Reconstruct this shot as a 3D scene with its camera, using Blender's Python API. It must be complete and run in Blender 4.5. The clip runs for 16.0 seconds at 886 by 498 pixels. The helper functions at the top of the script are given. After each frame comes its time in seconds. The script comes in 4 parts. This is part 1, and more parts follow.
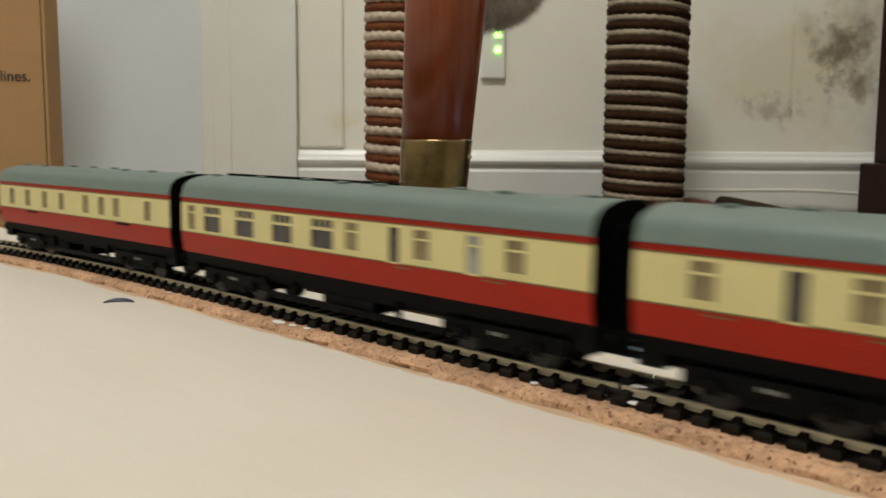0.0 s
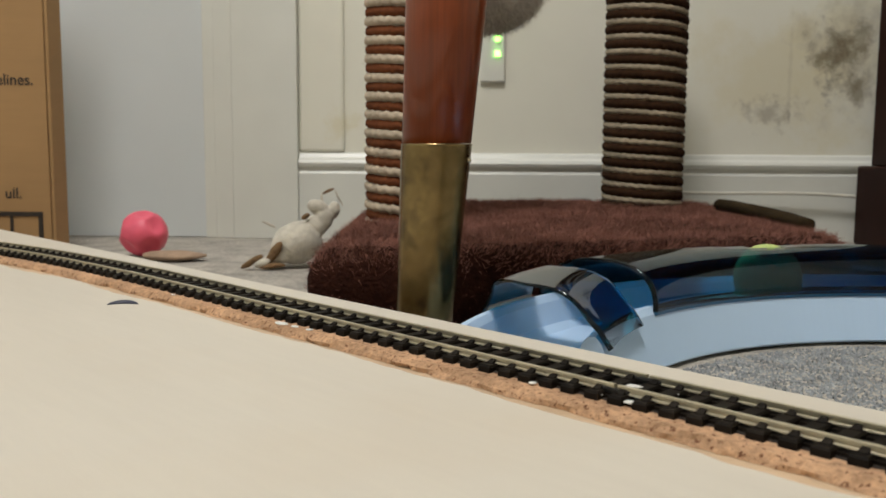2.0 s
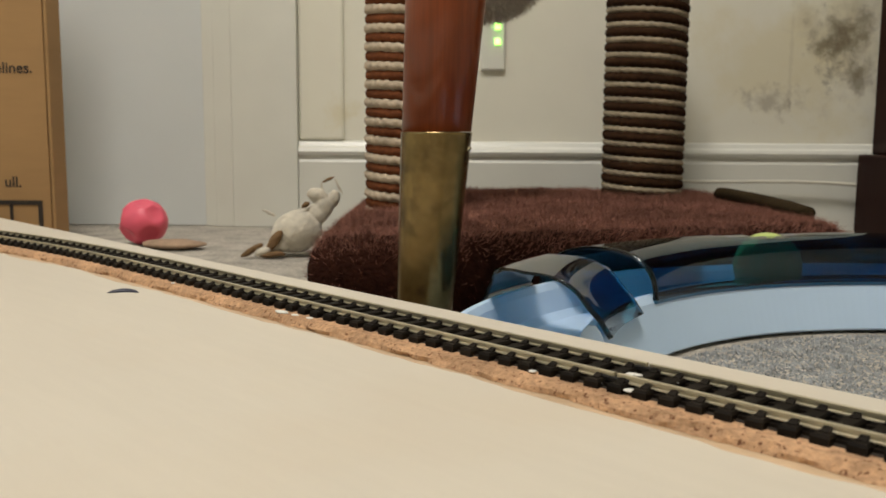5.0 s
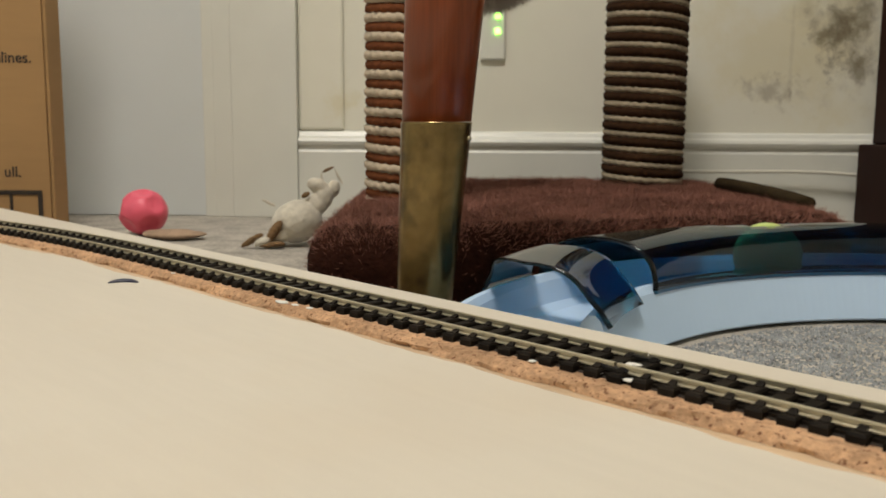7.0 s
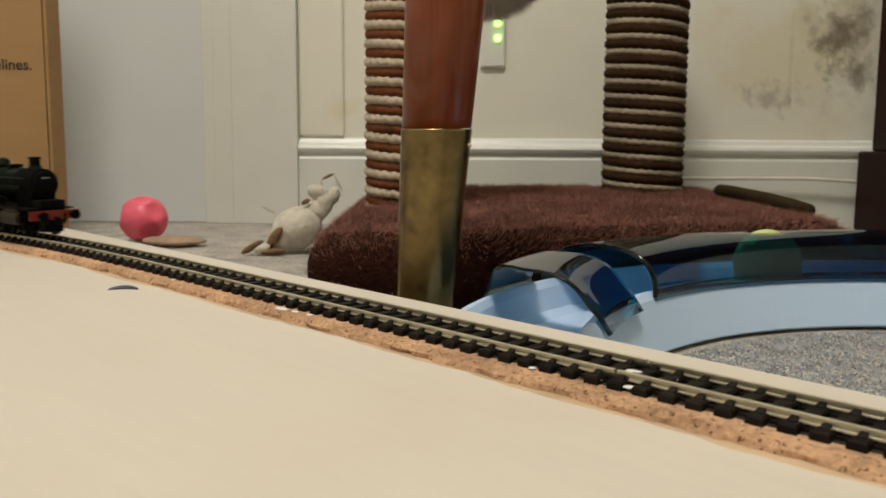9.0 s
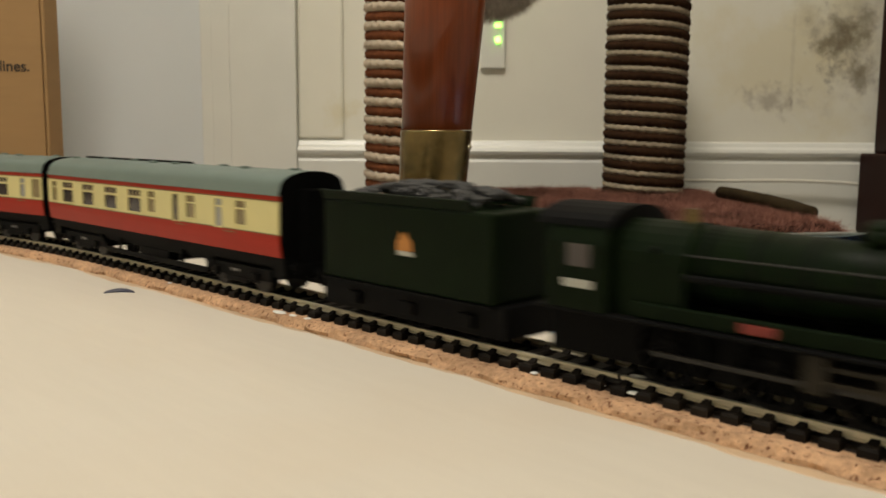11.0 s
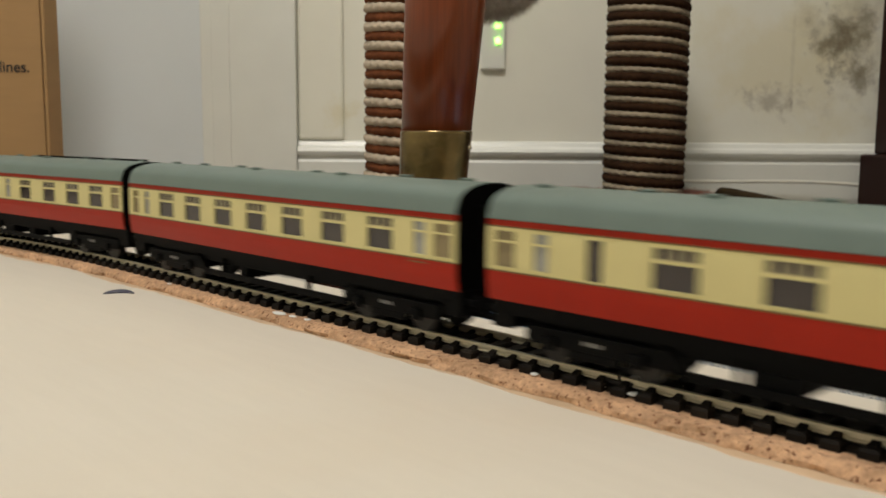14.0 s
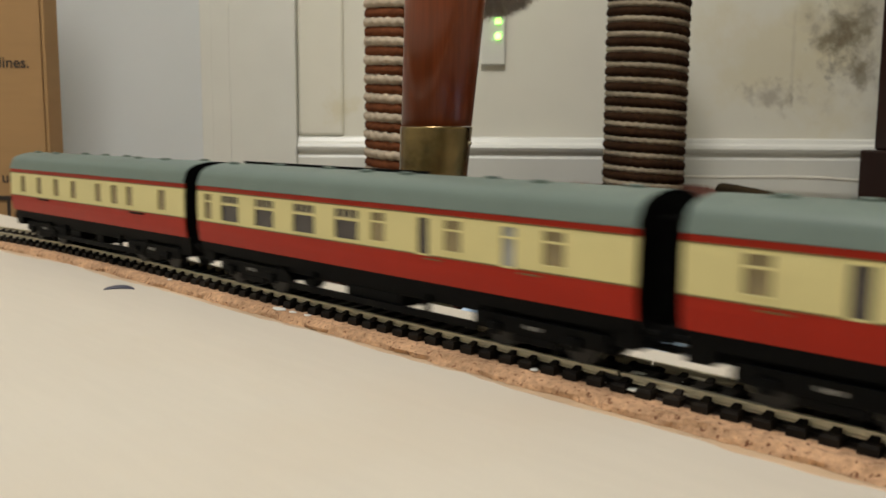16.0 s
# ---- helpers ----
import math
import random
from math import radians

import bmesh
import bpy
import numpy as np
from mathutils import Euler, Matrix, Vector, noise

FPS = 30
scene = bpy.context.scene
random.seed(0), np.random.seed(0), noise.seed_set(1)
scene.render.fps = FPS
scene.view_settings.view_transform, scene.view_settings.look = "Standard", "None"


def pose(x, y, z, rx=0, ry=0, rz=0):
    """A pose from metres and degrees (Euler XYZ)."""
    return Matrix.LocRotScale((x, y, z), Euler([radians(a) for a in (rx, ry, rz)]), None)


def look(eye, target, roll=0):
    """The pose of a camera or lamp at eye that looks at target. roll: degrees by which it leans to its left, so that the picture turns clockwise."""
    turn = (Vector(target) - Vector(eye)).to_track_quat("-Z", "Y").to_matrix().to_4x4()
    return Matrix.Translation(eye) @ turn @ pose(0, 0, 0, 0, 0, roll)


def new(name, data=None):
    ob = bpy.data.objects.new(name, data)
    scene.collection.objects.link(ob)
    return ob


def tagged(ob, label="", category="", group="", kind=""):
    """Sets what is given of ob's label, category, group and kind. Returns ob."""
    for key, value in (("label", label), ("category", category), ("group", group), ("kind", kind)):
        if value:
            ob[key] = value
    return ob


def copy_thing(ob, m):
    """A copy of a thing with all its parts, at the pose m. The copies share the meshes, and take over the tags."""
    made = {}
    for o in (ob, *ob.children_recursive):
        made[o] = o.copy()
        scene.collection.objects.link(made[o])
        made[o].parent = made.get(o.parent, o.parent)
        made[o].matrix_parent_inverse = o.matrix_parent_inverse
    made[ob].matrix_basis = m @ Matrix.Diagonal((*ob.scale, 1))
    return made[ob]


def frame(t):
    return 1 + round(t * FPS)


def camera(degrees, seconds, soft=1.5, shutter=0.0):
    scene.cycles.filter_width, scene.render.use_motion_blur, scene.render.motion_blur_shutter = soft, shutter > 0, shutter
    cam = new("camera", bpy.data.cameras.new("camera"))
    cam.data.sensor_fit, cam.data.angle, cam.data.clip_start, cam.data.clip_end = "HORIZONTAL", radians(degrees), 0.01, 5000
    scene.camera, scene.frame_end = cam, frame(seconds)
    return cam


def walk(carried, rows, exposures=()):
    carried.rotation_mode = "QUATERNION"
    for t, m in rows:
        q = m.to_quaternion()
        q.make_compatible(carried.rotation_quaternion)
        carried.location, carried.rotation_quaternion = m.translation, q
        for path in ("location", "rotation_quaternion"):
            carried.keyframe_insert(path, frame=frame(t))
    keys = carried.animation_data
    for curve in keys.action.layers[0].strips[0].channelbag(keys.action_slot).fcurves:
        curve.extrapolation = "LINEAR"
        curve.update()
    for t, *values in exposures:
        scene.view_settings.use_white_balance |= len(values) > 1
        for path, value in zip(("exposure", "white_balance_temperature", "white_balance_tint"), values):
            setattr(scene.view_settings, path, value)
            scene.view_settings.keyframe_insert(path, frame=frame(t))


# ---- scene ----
# ---- camera ----
cam = camera(52.0, 16.0, soft=1.6, shutter=0.5)
cam.data.dof.use_dof = True
cam.data.dof.focus_distance = 0.41
cam.data.dof.aperture_fstop = 27.0
EYE_Z = 0.125          # lens height above the carpet
NEAR = (0.0, 0.0, EYE_Z)            # where the lens sits while the train passes
BACK = (0.0, -0.006, EYE_Z + 0.0007)  # and while the line is empty
MID = (0.0, -0.003, EYE_Z + 0.0003)
TILT = [
    (0.0, NEAR, -6.76), (0.5, NEAR, -6.76), (1.0, NEAR, -6.76), (1.5, MID, -6.68),
    (2.0, BACK, -6.60), (2.5, BACK, -6.81), (3.0, BACK, -6.64), (3.5, BACK, -6.71),
    (4.0, BACK, -7.14), (4.2, BACK, -7.48), (6.3, BACK, -7.00), (6.5, BACK, -7.40), (7.0, BACK, -7.95),
    (7.5, BACK, -7.36), (8.0, BACK, -8.06), (8.5, BACK, -7.63), (9.0, BACK, -7.52), (9.2, BACK, -7.50),
    (11.3, NEAR, -7.36), (11.5, NEAR, -7.33), (12.0, NEAR, -6.97), (12.5, NEAR, -7.33), (13.0, NEAR, -7.17),
    (13.5, NEAR, -7.10), (14.0, NEAR, -7.31), (14.5, NEAR, -7.31), (15.0, NEAR, -7.33), (15.5, NEAR, -7.58),
    (16.0, NEAR, -7.58),
]
walk(cam, [(t, pose(*p, 90 + a, -0.36, 0)) for t, p, a in TILT],
     [(0.0, 0.0, 6180, 10), (3.0, 0.0, 6020, 10), (4.2, 0.0, 6350, 10), (6.3, 0.0, 6520, 10), (9.2, 0.0, 6600, 10), (11.3, 0.0, 6800, 10), (12.5, 0.0, 6650, 10), (13.5, 0.0, 6450, 10), (14.5, 0.0, 6300, 10), (16.0, 0.0, 6250, 10)])

# ---- light ----
world = bpy.data.worlds.new("room_world")
scene.world = world
world.use_nodes = True
world.node_tree.nodes["Background"].inputs[0].default_value = (0.75, 0.85, 1.0, 1)
world.node_tree.nodes["Background"].inputs[1].default_value = 0.05
LAMP = (-0.22, 0.02)       # where the ceiling lamp hangs


def area(name, m, sx, sy, watts, colour):
    data = bpy.data.lights.new(name, "AREA")
    data.shape, data.size, data.size_y, data.energy, data.color = "RECTANGLE", sx, sy, watts, colour
    ob = new(name, data)
    ob.matrix_world = m
    return ob


area("ceiling_lamp_light", look((*LAMP, 2.22), (LAMP[0] + 0.03, LAMP[1], 0)), 0.5, 0.5, 29.0, (1.0, 0.955, 0.885))
area("window_light", look((-1.72, 0.1, 1.35), (0, 0.5, 0.5)), 1.0, 1.1, 4, (0.62, 0.80, 1.0))


# ---- materials ----
def mat(name, colour, rough=0.5, metal=0.0, vary=0.12, scale=60.0, bump=0.0, bump_scale=400.0, coat=0.0, sheen=0.0,
        stain=None, stain_scale=6.0, stain_at=(0.55, 0.75), stretch=(1, 1, 1), per_object=0.0, spec=0.5, bump_dist=0.001):
    m = bpy.data.materials.new(name)
    m.use_nodes = True
    nt = m.node_tree
    nd, ln = nt.nodes, nt.links
    bsdf = nd["Principled BSDF"]
    bsdf.inputs["Roughness"].default_value = rough
    bsdf.inputs["Metallic"].default_value = metal
    bsdf.inputs["Coat Weight"].default_value = coat
    bsdf.inputs["Sheen Weight"].default_value = sheen
    bsdf.inputs["Specular IOR Level"].default_value = spec
    co = nd.new("ShaderNodeTexCoord")
    mp = nd.new("ShaderNodeMapping")
    mp.inputs["Scale"].default_value = stretch
    ln.new(co.outputs["Object"], mp.inputs["Vector"])
    n1 = nd.new("ShaderNodeTexNoise")
    n1.inputs["Scale"].default_value, n1.inputs["Detail"].default_value = scale, 6
    ln.new(mp.outputs[0], n1.inputs["Vector"])
    n2 = nd.new("ShaderNodeTexNoise")
    n2.inputs["Scale"].default_value, n2.inputs["Detail"].default_value = scale * 0.13, 3
    ln.new(mp.outputs[0], n2.inputs["Vector"])
    add = nd.new("ShaderNodeMath")
    add.operation = "ADD"
    ln.new(n1.outputs[0], add.inputs[0])
    ln.new(n2.outputs[0], add.inputs[1])
    rng = nd.new("ShaderNodeMapRange")
    rng.inputs["From Min"].default_value, rng.inputs["From Max"].default_value = 0.6, 1.4
    rng.inputs["To Min"].default_value, rng.inputs["To Max"].default_value = 1 - vary, 1 + vary
    ln.new(add.outputs[0], rng.inputs[0])
    mul = nd.new("ShaderNodeMix")
    mul.data_type, mul.blend_type = "RGBA", "MULTIPLY"
    mul.inputs[0].default_value = 1
    mul.inputs[6].default_value = (*colour, 1)
    ln.new(rng.outputs[0], mul.inputs[7])
    out = mul.outputs[2]
    if per_object:
        info = nd.new("ShaderNodeObjectInfo")
        r2 = nd.new("ShaderNodeMapRange")
        r2.inputs["To Min"].default_value, r2.inputs["To Max"].default_value = 1 - per_object, 1 + per_object
        ln.new(info.outputs["Random"], r2.inputs[0])
        m2 = nd.new("ShaderNodeMix")
        m2.data_type, m2.blend_type = "RGBA", "MULTIPLY"
        m2.inputs[0].default_value = 1
        ln.new(out, m2.inputs[6])
        ln.new(r2.outputs[0], m2.inputs[7])
        out = m2.outputs[2]
    if stain:
        n3 = nd.new("ShaderNodeTexNoise")
        n3.inputs["Scale"].default_value, n3.inputs["Detail"].default_value = stain_scale, 8
        ln.new(co.outputs["Object"], n3.inputs["Vector"])
        r3 = nd.new("ShaderNodeMapRange")
        r3.inputs["From Min"].default_value, r3.inputs["From Max"].default_value = stain_at
        ln.new(n3.outputs[0], r3.inputs[0])
        m3 = nd.new("ShaderNodeMix")
        m3.data_type = "RGBA"
        ln.new(r3.outputs[0], m3.inputs[0])
        ln.new(out, m3.inputs[6])
        m3.inputs[7].default_value = (*stain, 1)
        out = m3.outputs[2]
    ln.new(out, bsdf.inputs["Base Color"])
    if bump:
        n4 = nd.new("ShaderNodeTexNoise")
        n4.inputs["Scale"].default_value, n4.inputs["Detail"].default_value = bump_scale, 5
        ln.new(mp.outputs[0], n4.inputs["Vector"])
        bp = nd.new("ShaderNodeBump")
        bp.inputs["Strength"].default_value, bp.inputs["Distance"].default_value = bump, bump_dist
        ln.new(n4.outputs[0], bp.inputs["Height"])
        ln.new(bp.outputs[0], bsdf.inputs["Normal"])
    return m


def glass(name, colour, rough=0.05, ior=1.45):
    m = mat(name, colour, rough, vary=0.03)
    b = m.node_tree.nodes["Principled BSDF"]
    b.inputs["Transmission Weight"].default_value = 1
    b.inputs["IOR"].default_value = ior
    return m


def glow(name, colour, strength):
    m = mat(name, colour, 0.4, vary=0.01)
    b = m.node_tree.nodes["Principled BSDF"]
    b.inputs["Emission Color"].default_value = (*colour, 1)
    b.inputs["Emission Strength"].default_value = strength
    return m


M_WALL = mat("wall_paint", (0.86, 0.84, 0.73), 0.7, vary=0.06, scale=9, bump=0.25, bump_scale=40)
M_DOOR = mat("door_gloss_paint", (0.72, 0.76, 0.775), 0.35, vary=0.05, scale=7, bump=0.1, bump_scale=60)
M_TRIM = mat("trim_gloss_paint", (0.78, 0.785, 0.73), 0.3, vary=0.05, scale=14, bump=0.12, bump_scale=90)
M_CEIL = mat("ceiling_paint", (0.84, 0.83, 0.80), 0.8, vary=0.04, scale=5)
M_CARPET = mat("grey_carpet", (0.46, 0.425, 0.375), 0.95, vary=0.5, scale=230, bump=0.9, bump_scale=600, bump_dist=0.003)
M_PILE = mat("carpet_pile", (0.31, 0.325, 0.335), 0.95, vary=0.5, scale=500, per_object=0.0)
M_BOARD = mat("birch_ply", (0.635, 0.585, 0.500), 0.55, vary=0.03, scale=22, stretch=(1, 9, 1), bump=0.06, bump_scale=120,
              stain=(0.61, 0.53, 0.42), stain_scale=7, stain_at=(0.60, 0.95))
M_PLYEDGE = mat("ply_edge", (0.66, 0.52, 0.34), 0.7, vary=0.2, scale=40, stretch=(1, 1, 30))
M_CORK = mat("cork", (0.53, 0.325, 0.19), 0.9, spec=0.15, vary=0.45, scale=420, bump=0.9, bump_scale=700,
             stain=(0.17, 0.075, 0.04), stain_scale=620, stain_at=(0.57, 0.66))
M_SLEEPER = mat("black_sleeper_plastic", (0.012, 0.009, 0.0065), 0.6, spec=0.1, vary=0.3, scale=300, per_object=0.3)
M_RAIL = mat("nickel_silver_rail", (0.52, 0.47, 0.345), 0.42, 0.55, vary=0.28, scale=160, bump=0.15, bump_scale=500)
M_STAIN = mat("varnish_stained_ply", (0.58, 0.42, 0.27), 0.5, vary=0.2, scale=50)
# near-black bed colour stands in for the deep shade under the train
M_BEDSHADE = mat("shaded_trackbed", (0.022, 0.016, 0.011), 0.95, vary=0.5, scale=300, bump=0.5)
M_GLUE = mat("white_glue", (0.80, 0.79, 0.75), 0.3, vary=0.1)
M_RED = mat("crimson_paint", (0.37, 0.021, 0.008), 0.34, vary=0.07, scale=90, spec=0.15)
M_CREAM = mat("cream_paint", (0.71, 0.63, 0.305), 0.34, vary=0.05, scale=90, spec=0.15)
M_ROOF = mat("grey_roof_paint", (0.130, 0.172, 0.150), 0.5, vary=0.08, scale=60, bump=0.05)
M_BLACK = mat("satin_black", (0.0025, 0.0025, 0.0025), 0.6, spec=0.08, vary=0.2, scale=200)
M_BELLOWS = mat("matt_black_bellows", (0.003, 0.003, 0.003), 0.85, spec=0.05, vary=0.2, scale=200)
M_LINE = mat("gold_lining", (0.16, 0.10, 0.025), 0.4, vary=0.1)
M_WGLASS = mat("dark_window_glazing", (0.055, 0.045, 0.042), 0.12, vary=0.2, scale=40)
M_WFROST = mat("frosted_window_glazing", (0.36, 0.36, 0.34), 0.25, vary=0.12, scale=60)
M_WBEIGE = mat("blind_window_glazing", (0.27, 0.21, 0.105), 0.2, vary=0.2, scale=60)
M_VENT = mat("pale_ventilator", (0.50, 0.43, 0.24), 0.4, vary=0.1, scale=60)
M_STEEL = mat("blackened_wheel_steel", (0.03, 0.028, 0.026), 0.5, 0.6, vary=0.15)
M_LGREEN = mat("dark_green_loco_paint", (0.0045, 0.0095, 0.0030), 0.45, vary=0.3, scale=70, spec=0.06)
M_GEAR = mat("grimy_brown_metal", (0.022, 0.018, 0.012), 0.6, 0.2, vary=0.4, scale=200, spec=0.2)
M_ORANGE = mat("crest_orange", (0.48, 0.19, 0.035), 0.5)
M_PALE = mat("crest_pale", (0.42, 0.41, 0.36), 0.5)
M_BUFRED = mat("buffer_beam_red", (0.20, 0.018, 0.010), 0.45, vary=0.1)
M_DATA = mat("faded_data_print", (0.30, 0.29, 0.27), 0.6)
M_COAL = mat("coal", (0.02, 0.02, 0.02), 0.6, vary=0.5, scale=300)
M_MAHOG = mat("mahogany_varnish", (0.215, 0.045, 0.011), 0.30, vary=0.25, scale=70, stretch=(9, 9, 0.25), coat=0.2, spec=0.4)
M_BRASS = mat("worn_brass", (0.255, 0.187, 0.082), 0.27, 0.95, vary=0.35, scale=130, bump=0.15, bump_scale=250,
              stain=(0.12, 0.09, 0.05), stain_scale=70, stain_at=(0.55, 0.75))
M_STEELSCREW = mat("screw_steel", (0.6, 0.55, 0.42), 0.25, 1.0)
M_DARKWOOD = mat("dark_furniture_wood", (0.022, 0.006, 0.004), 0.5, vary=0.3, scale=30, stretch=(4, 4, 0.6), spec=0.08)
# one brown plush in two tones: skin coloured as shaded, hair as lit
M_FUR_SHADE = mat("shaded_brown_plush", (0.030, 0.011, 0.007), 0.95, vary=0.5, scale=160, bump=1.0, bump_scale=350, bump_dist=0.004, spec=0.03)
M_FUR_LIT = mat("lit_brown_plush_hair", (0.27, 0.127, 0.097), 0.9, vary=0.5, scale=60, spec=0.05)
M_ROPE = mat("cream_sisal_rope", (0.50, 0.41, 0.305), 0.9, vary=0.3, scale=260, bump=0.8, bump_scale=500)
# darker copies of the cream and brown ropes, with the rear post's shade in them
M_ROPE_SHADE = mat("shaded_cream_sisal_rope", (0.37, 0.305, 0.22), 0.9, vary=0.35, scale=260, bump=0.8, bump_scale=500)
M_ROPED_SHADE = mat("shaded_brown_sisal_rope", (0.042, 0.020, 0.010), 0.95, vary=0.4, scale=260, bump=0.8, bump_scale=500, spec=0.08)
M_ROPED = mat("brown_sisal_rope", (0.165, 0.056, 0.024), 0.95, vary=0.4, scale=260, bump=0.8, bump_scale=500, spec=0.08)
M_CARD = mat("brown_cardboard", (0.38, 0.225, 0.095), 0.8, vary=0.07, scale=20, stretch=(1, 1, 6))
M_PRINT = mat("dark_print", (0.035, 0.025, 0.018), 0.7)
M_PINK = mat("pink_rubber", (0.84, 0.125, 0.195), 0.45, vary=0.1, scale=60, bump=0.1, bump_scale=150)
M_WAD = mat("beige_chew", (0.36, 0.25, 0.17), 0.9, vary=0.3, scale=150, bump=0.6)
M_PLUSH = mat("cream_plush", (0.64, 0.59, 0.49), 0.95, vary=0.25, scale=140, bump=0.7, bump_scale=700, bump_dist=0.0015, sheen=0.4)
M_PLUSHD = mat("tan_plush", (0.22, 0.13, 0.06), 0.95, vary=0.3, scale=140, bump=0.9, bump_scale=300, bump_dist=0.004)
M_TOYW = mat("pale_blue_plastic", (0.55, 0.73, 0.97), 0.35, vary=0.03, scale=30)
M_TOYB = glass("translucent_blue_plastic", (0.020, 0.165, 0.310), 0.04, 1.42)
M_TENNIS = mat("lime_ball", (0.50, 0.62, 0.20), 0.5, vary=0.1)
M_SHELL = mat("off_white_plug_shell", (0.80, 0.80, 0.73), 0.6, vary=0.03)
M_PLUGW = mat("white_plug_plastic", (0.86, 0.86, 0.82), 0.6, vary=0.02)
M_LED = glow("green_led", (0.35, 1.0, 0.12), 6.0)
M_LAMP = glow("lamp_diffuser", (1.0, 0.82, 0.58), 8.0)
M_CABLE = mat("white_cable", (0.70, 0.68, 0.60), 0.4)
M_MARK = mat("dark_blue_plastic", (0.02, 0.022, 0.05), 0.4, vary=0.1)
M_STICK = mat("olive_plush_stick", (0.035, 0.024, 0.012), 0.95, vary=0.4, scale=200, bump=0.8, spec=0.08)
M_GREYFUR = mat("grey_fluff", (0.74, 0.69, 0.61), 0.95, vary=0.35, scale=90, sheen=0.4)



def patches(m, spots, colour):
    """Damp stains, and the shade line of a crease: ragged patches of colour at places (x, z) of a wall, with their half
    sizes and weight.
    """
    nt = m.node_tree
    nd, ln = nt.nodes, nt.links
    bsdf = nd["Principled BSDF"]
    co = nd.new("ShaderNodeTexCoord")
    for x, z, rx, rz, weight, grain in spots:
        was = bsdf.inputs["Base Color"].links[0].from_socket
        mp = nd.new("ShaderNodeMapping")
        mp.inputs["Location"].default_value = (-x / rx, 0, -z / rz)
        mp.inputs["Scale"].default_value = (1 / rx, 0, 1 / rz)
        ln.new(co.outputs["Object"], mp.inputs["Vector"])
        far = nd.new("ShaderNodeVectorMath")
        far.operation = "LENGTH"
        ln.new(mp.outputs[0], far.inputs[0])
        nz = nd.new("ShaderNodeTexNoise")
        nz.inputs["Scale"].default_value, nz.inputs["Detail"].default_value, nz.inputs["Roughness"].default_value = grain, 7, 0.65
        ln.new(co.outputs["Object"], nz.inputs["Vector"])
        sm = nd.new("ShaderNodeMath")
        sm.operation = "MULTIPLY_ADD"
        ln.new(nz.outputs[0], sm.inputs[0])
        sm.inputs[1].default_value = 3.0
        sm.inputs[2].default_value = -0.95
        df = nd.new("ShaderNodeMath")
        df.operation = "SUBTRACT"
        ln.new(sm.outputs[0], df.inputs[0])
        ln.new(far.outputs["Value"], df.inputs[1])
        rg = nd.new("ShaderNodeMapRange")
        rg.interpolation_type = "SMOOTHSTEP"
        rg.inputs["From Min"].default_value, rg.inputs["From Max"].default_value = -0.35, 0.55
        rg.inputs["To Max"].default_value = weight
        ln.new(df.outputs[0], rg.inputs[0])
        mx = nd.new("ShaderNodeMix")
        mx.data_type = "RGBA"
        ln.new(rg.outputs[0], mx.inputs[0])
        ln.new(was, mx.inputs[6])
        mx.inputs[7].default_value = (*colour, 1)
        ln.new(mx.outputs[2], bsdf.inputs["Base Color"])


patches(M_WALL, [(0.44, 0.20, 0.16, 0.12, 0.55, 9), (0.53, 0.26, 0.10, 0.10, 0.5, 12), (-0.135, 0.15, 0.03, 0.03, 0.5, 30)], (0.76, 0.69, 0.46))
# mould, and as the last, narrow spot the painted shade of a vertical crease
patches(M_WALL, [(0.53, 0.235, 0.085, 0.11, 0.35, 16), (0.522, 0.245, 0.052, 0.058, 0.75, 42), (0.545, 0.20, 0.032, 0.032, 0.7, 50), (0.435, 0.170, 0.060, 0.028, 0.45, 48),
                 (0.456, 0.164, 0.0045, 0.011, 0.9, 60), (0.455, 0.23, 0.004, 0.10, 0.12, 40)], (0.20, 0.155, 0.085))
patches(M_WALL, [(0.520, 0.25, 0.030, 0.040, 0.5, 90), (0.510, 0.205, 0.018, 0.026, 0.5, 110), (0.548, 0.27, 0.02, 0.03, 0.4, 100)], (0.13, 0.10, 0.06))

# ---- mesh helpers ----
def part(name, bm, material, parent=None, label="", smooth=False):
    me = bpy.data.meshes.new(name)
    bm.to_mesh(me)
    bm.free()
    for m in (material if isinstance(material, (list, tuple)) else [material]):
        me.materials.append(m)
    if smooth:
        for p in me.polygons:
            p.use_smooth = True
    ob = new(name, me)
    if parent is not None:
        ob.parent = parent
    if label:
        tagged(ob, label)
    return ob


def share(ob, m, parent):
    c = ob.copy()
    scene.collection.objects.link(c)
    c.parent = parent
    c.matrix_local = m
    return c


def box(bm, x0, x1, y0, y1, z0, z1, bev=0.0):
    r = bmesh.ops.create_cube(bm, size=1)
    vs = r["verts"]
    bmesh.ops.transform(bm, matrix=Matrix.Translation(((x0 + x1) / 2, (y0 + y1) / 2, (z0 + z1) / 2))
                        @ Matrix.Diagonal((x1 - x0, y1 - y0, z1 - z0, 1)), verts=vs)
    if bev:
        es = list({e for v in vs for e in v.link_edges})
        bmesh.ops.bevel(bm, geom=es, offset=bev, segments=2, affect="EDGES", profile=0.5)
    return bm


def B(*a, bev=0.0):
    return box(bmesh.new(), *a, bev=bev)


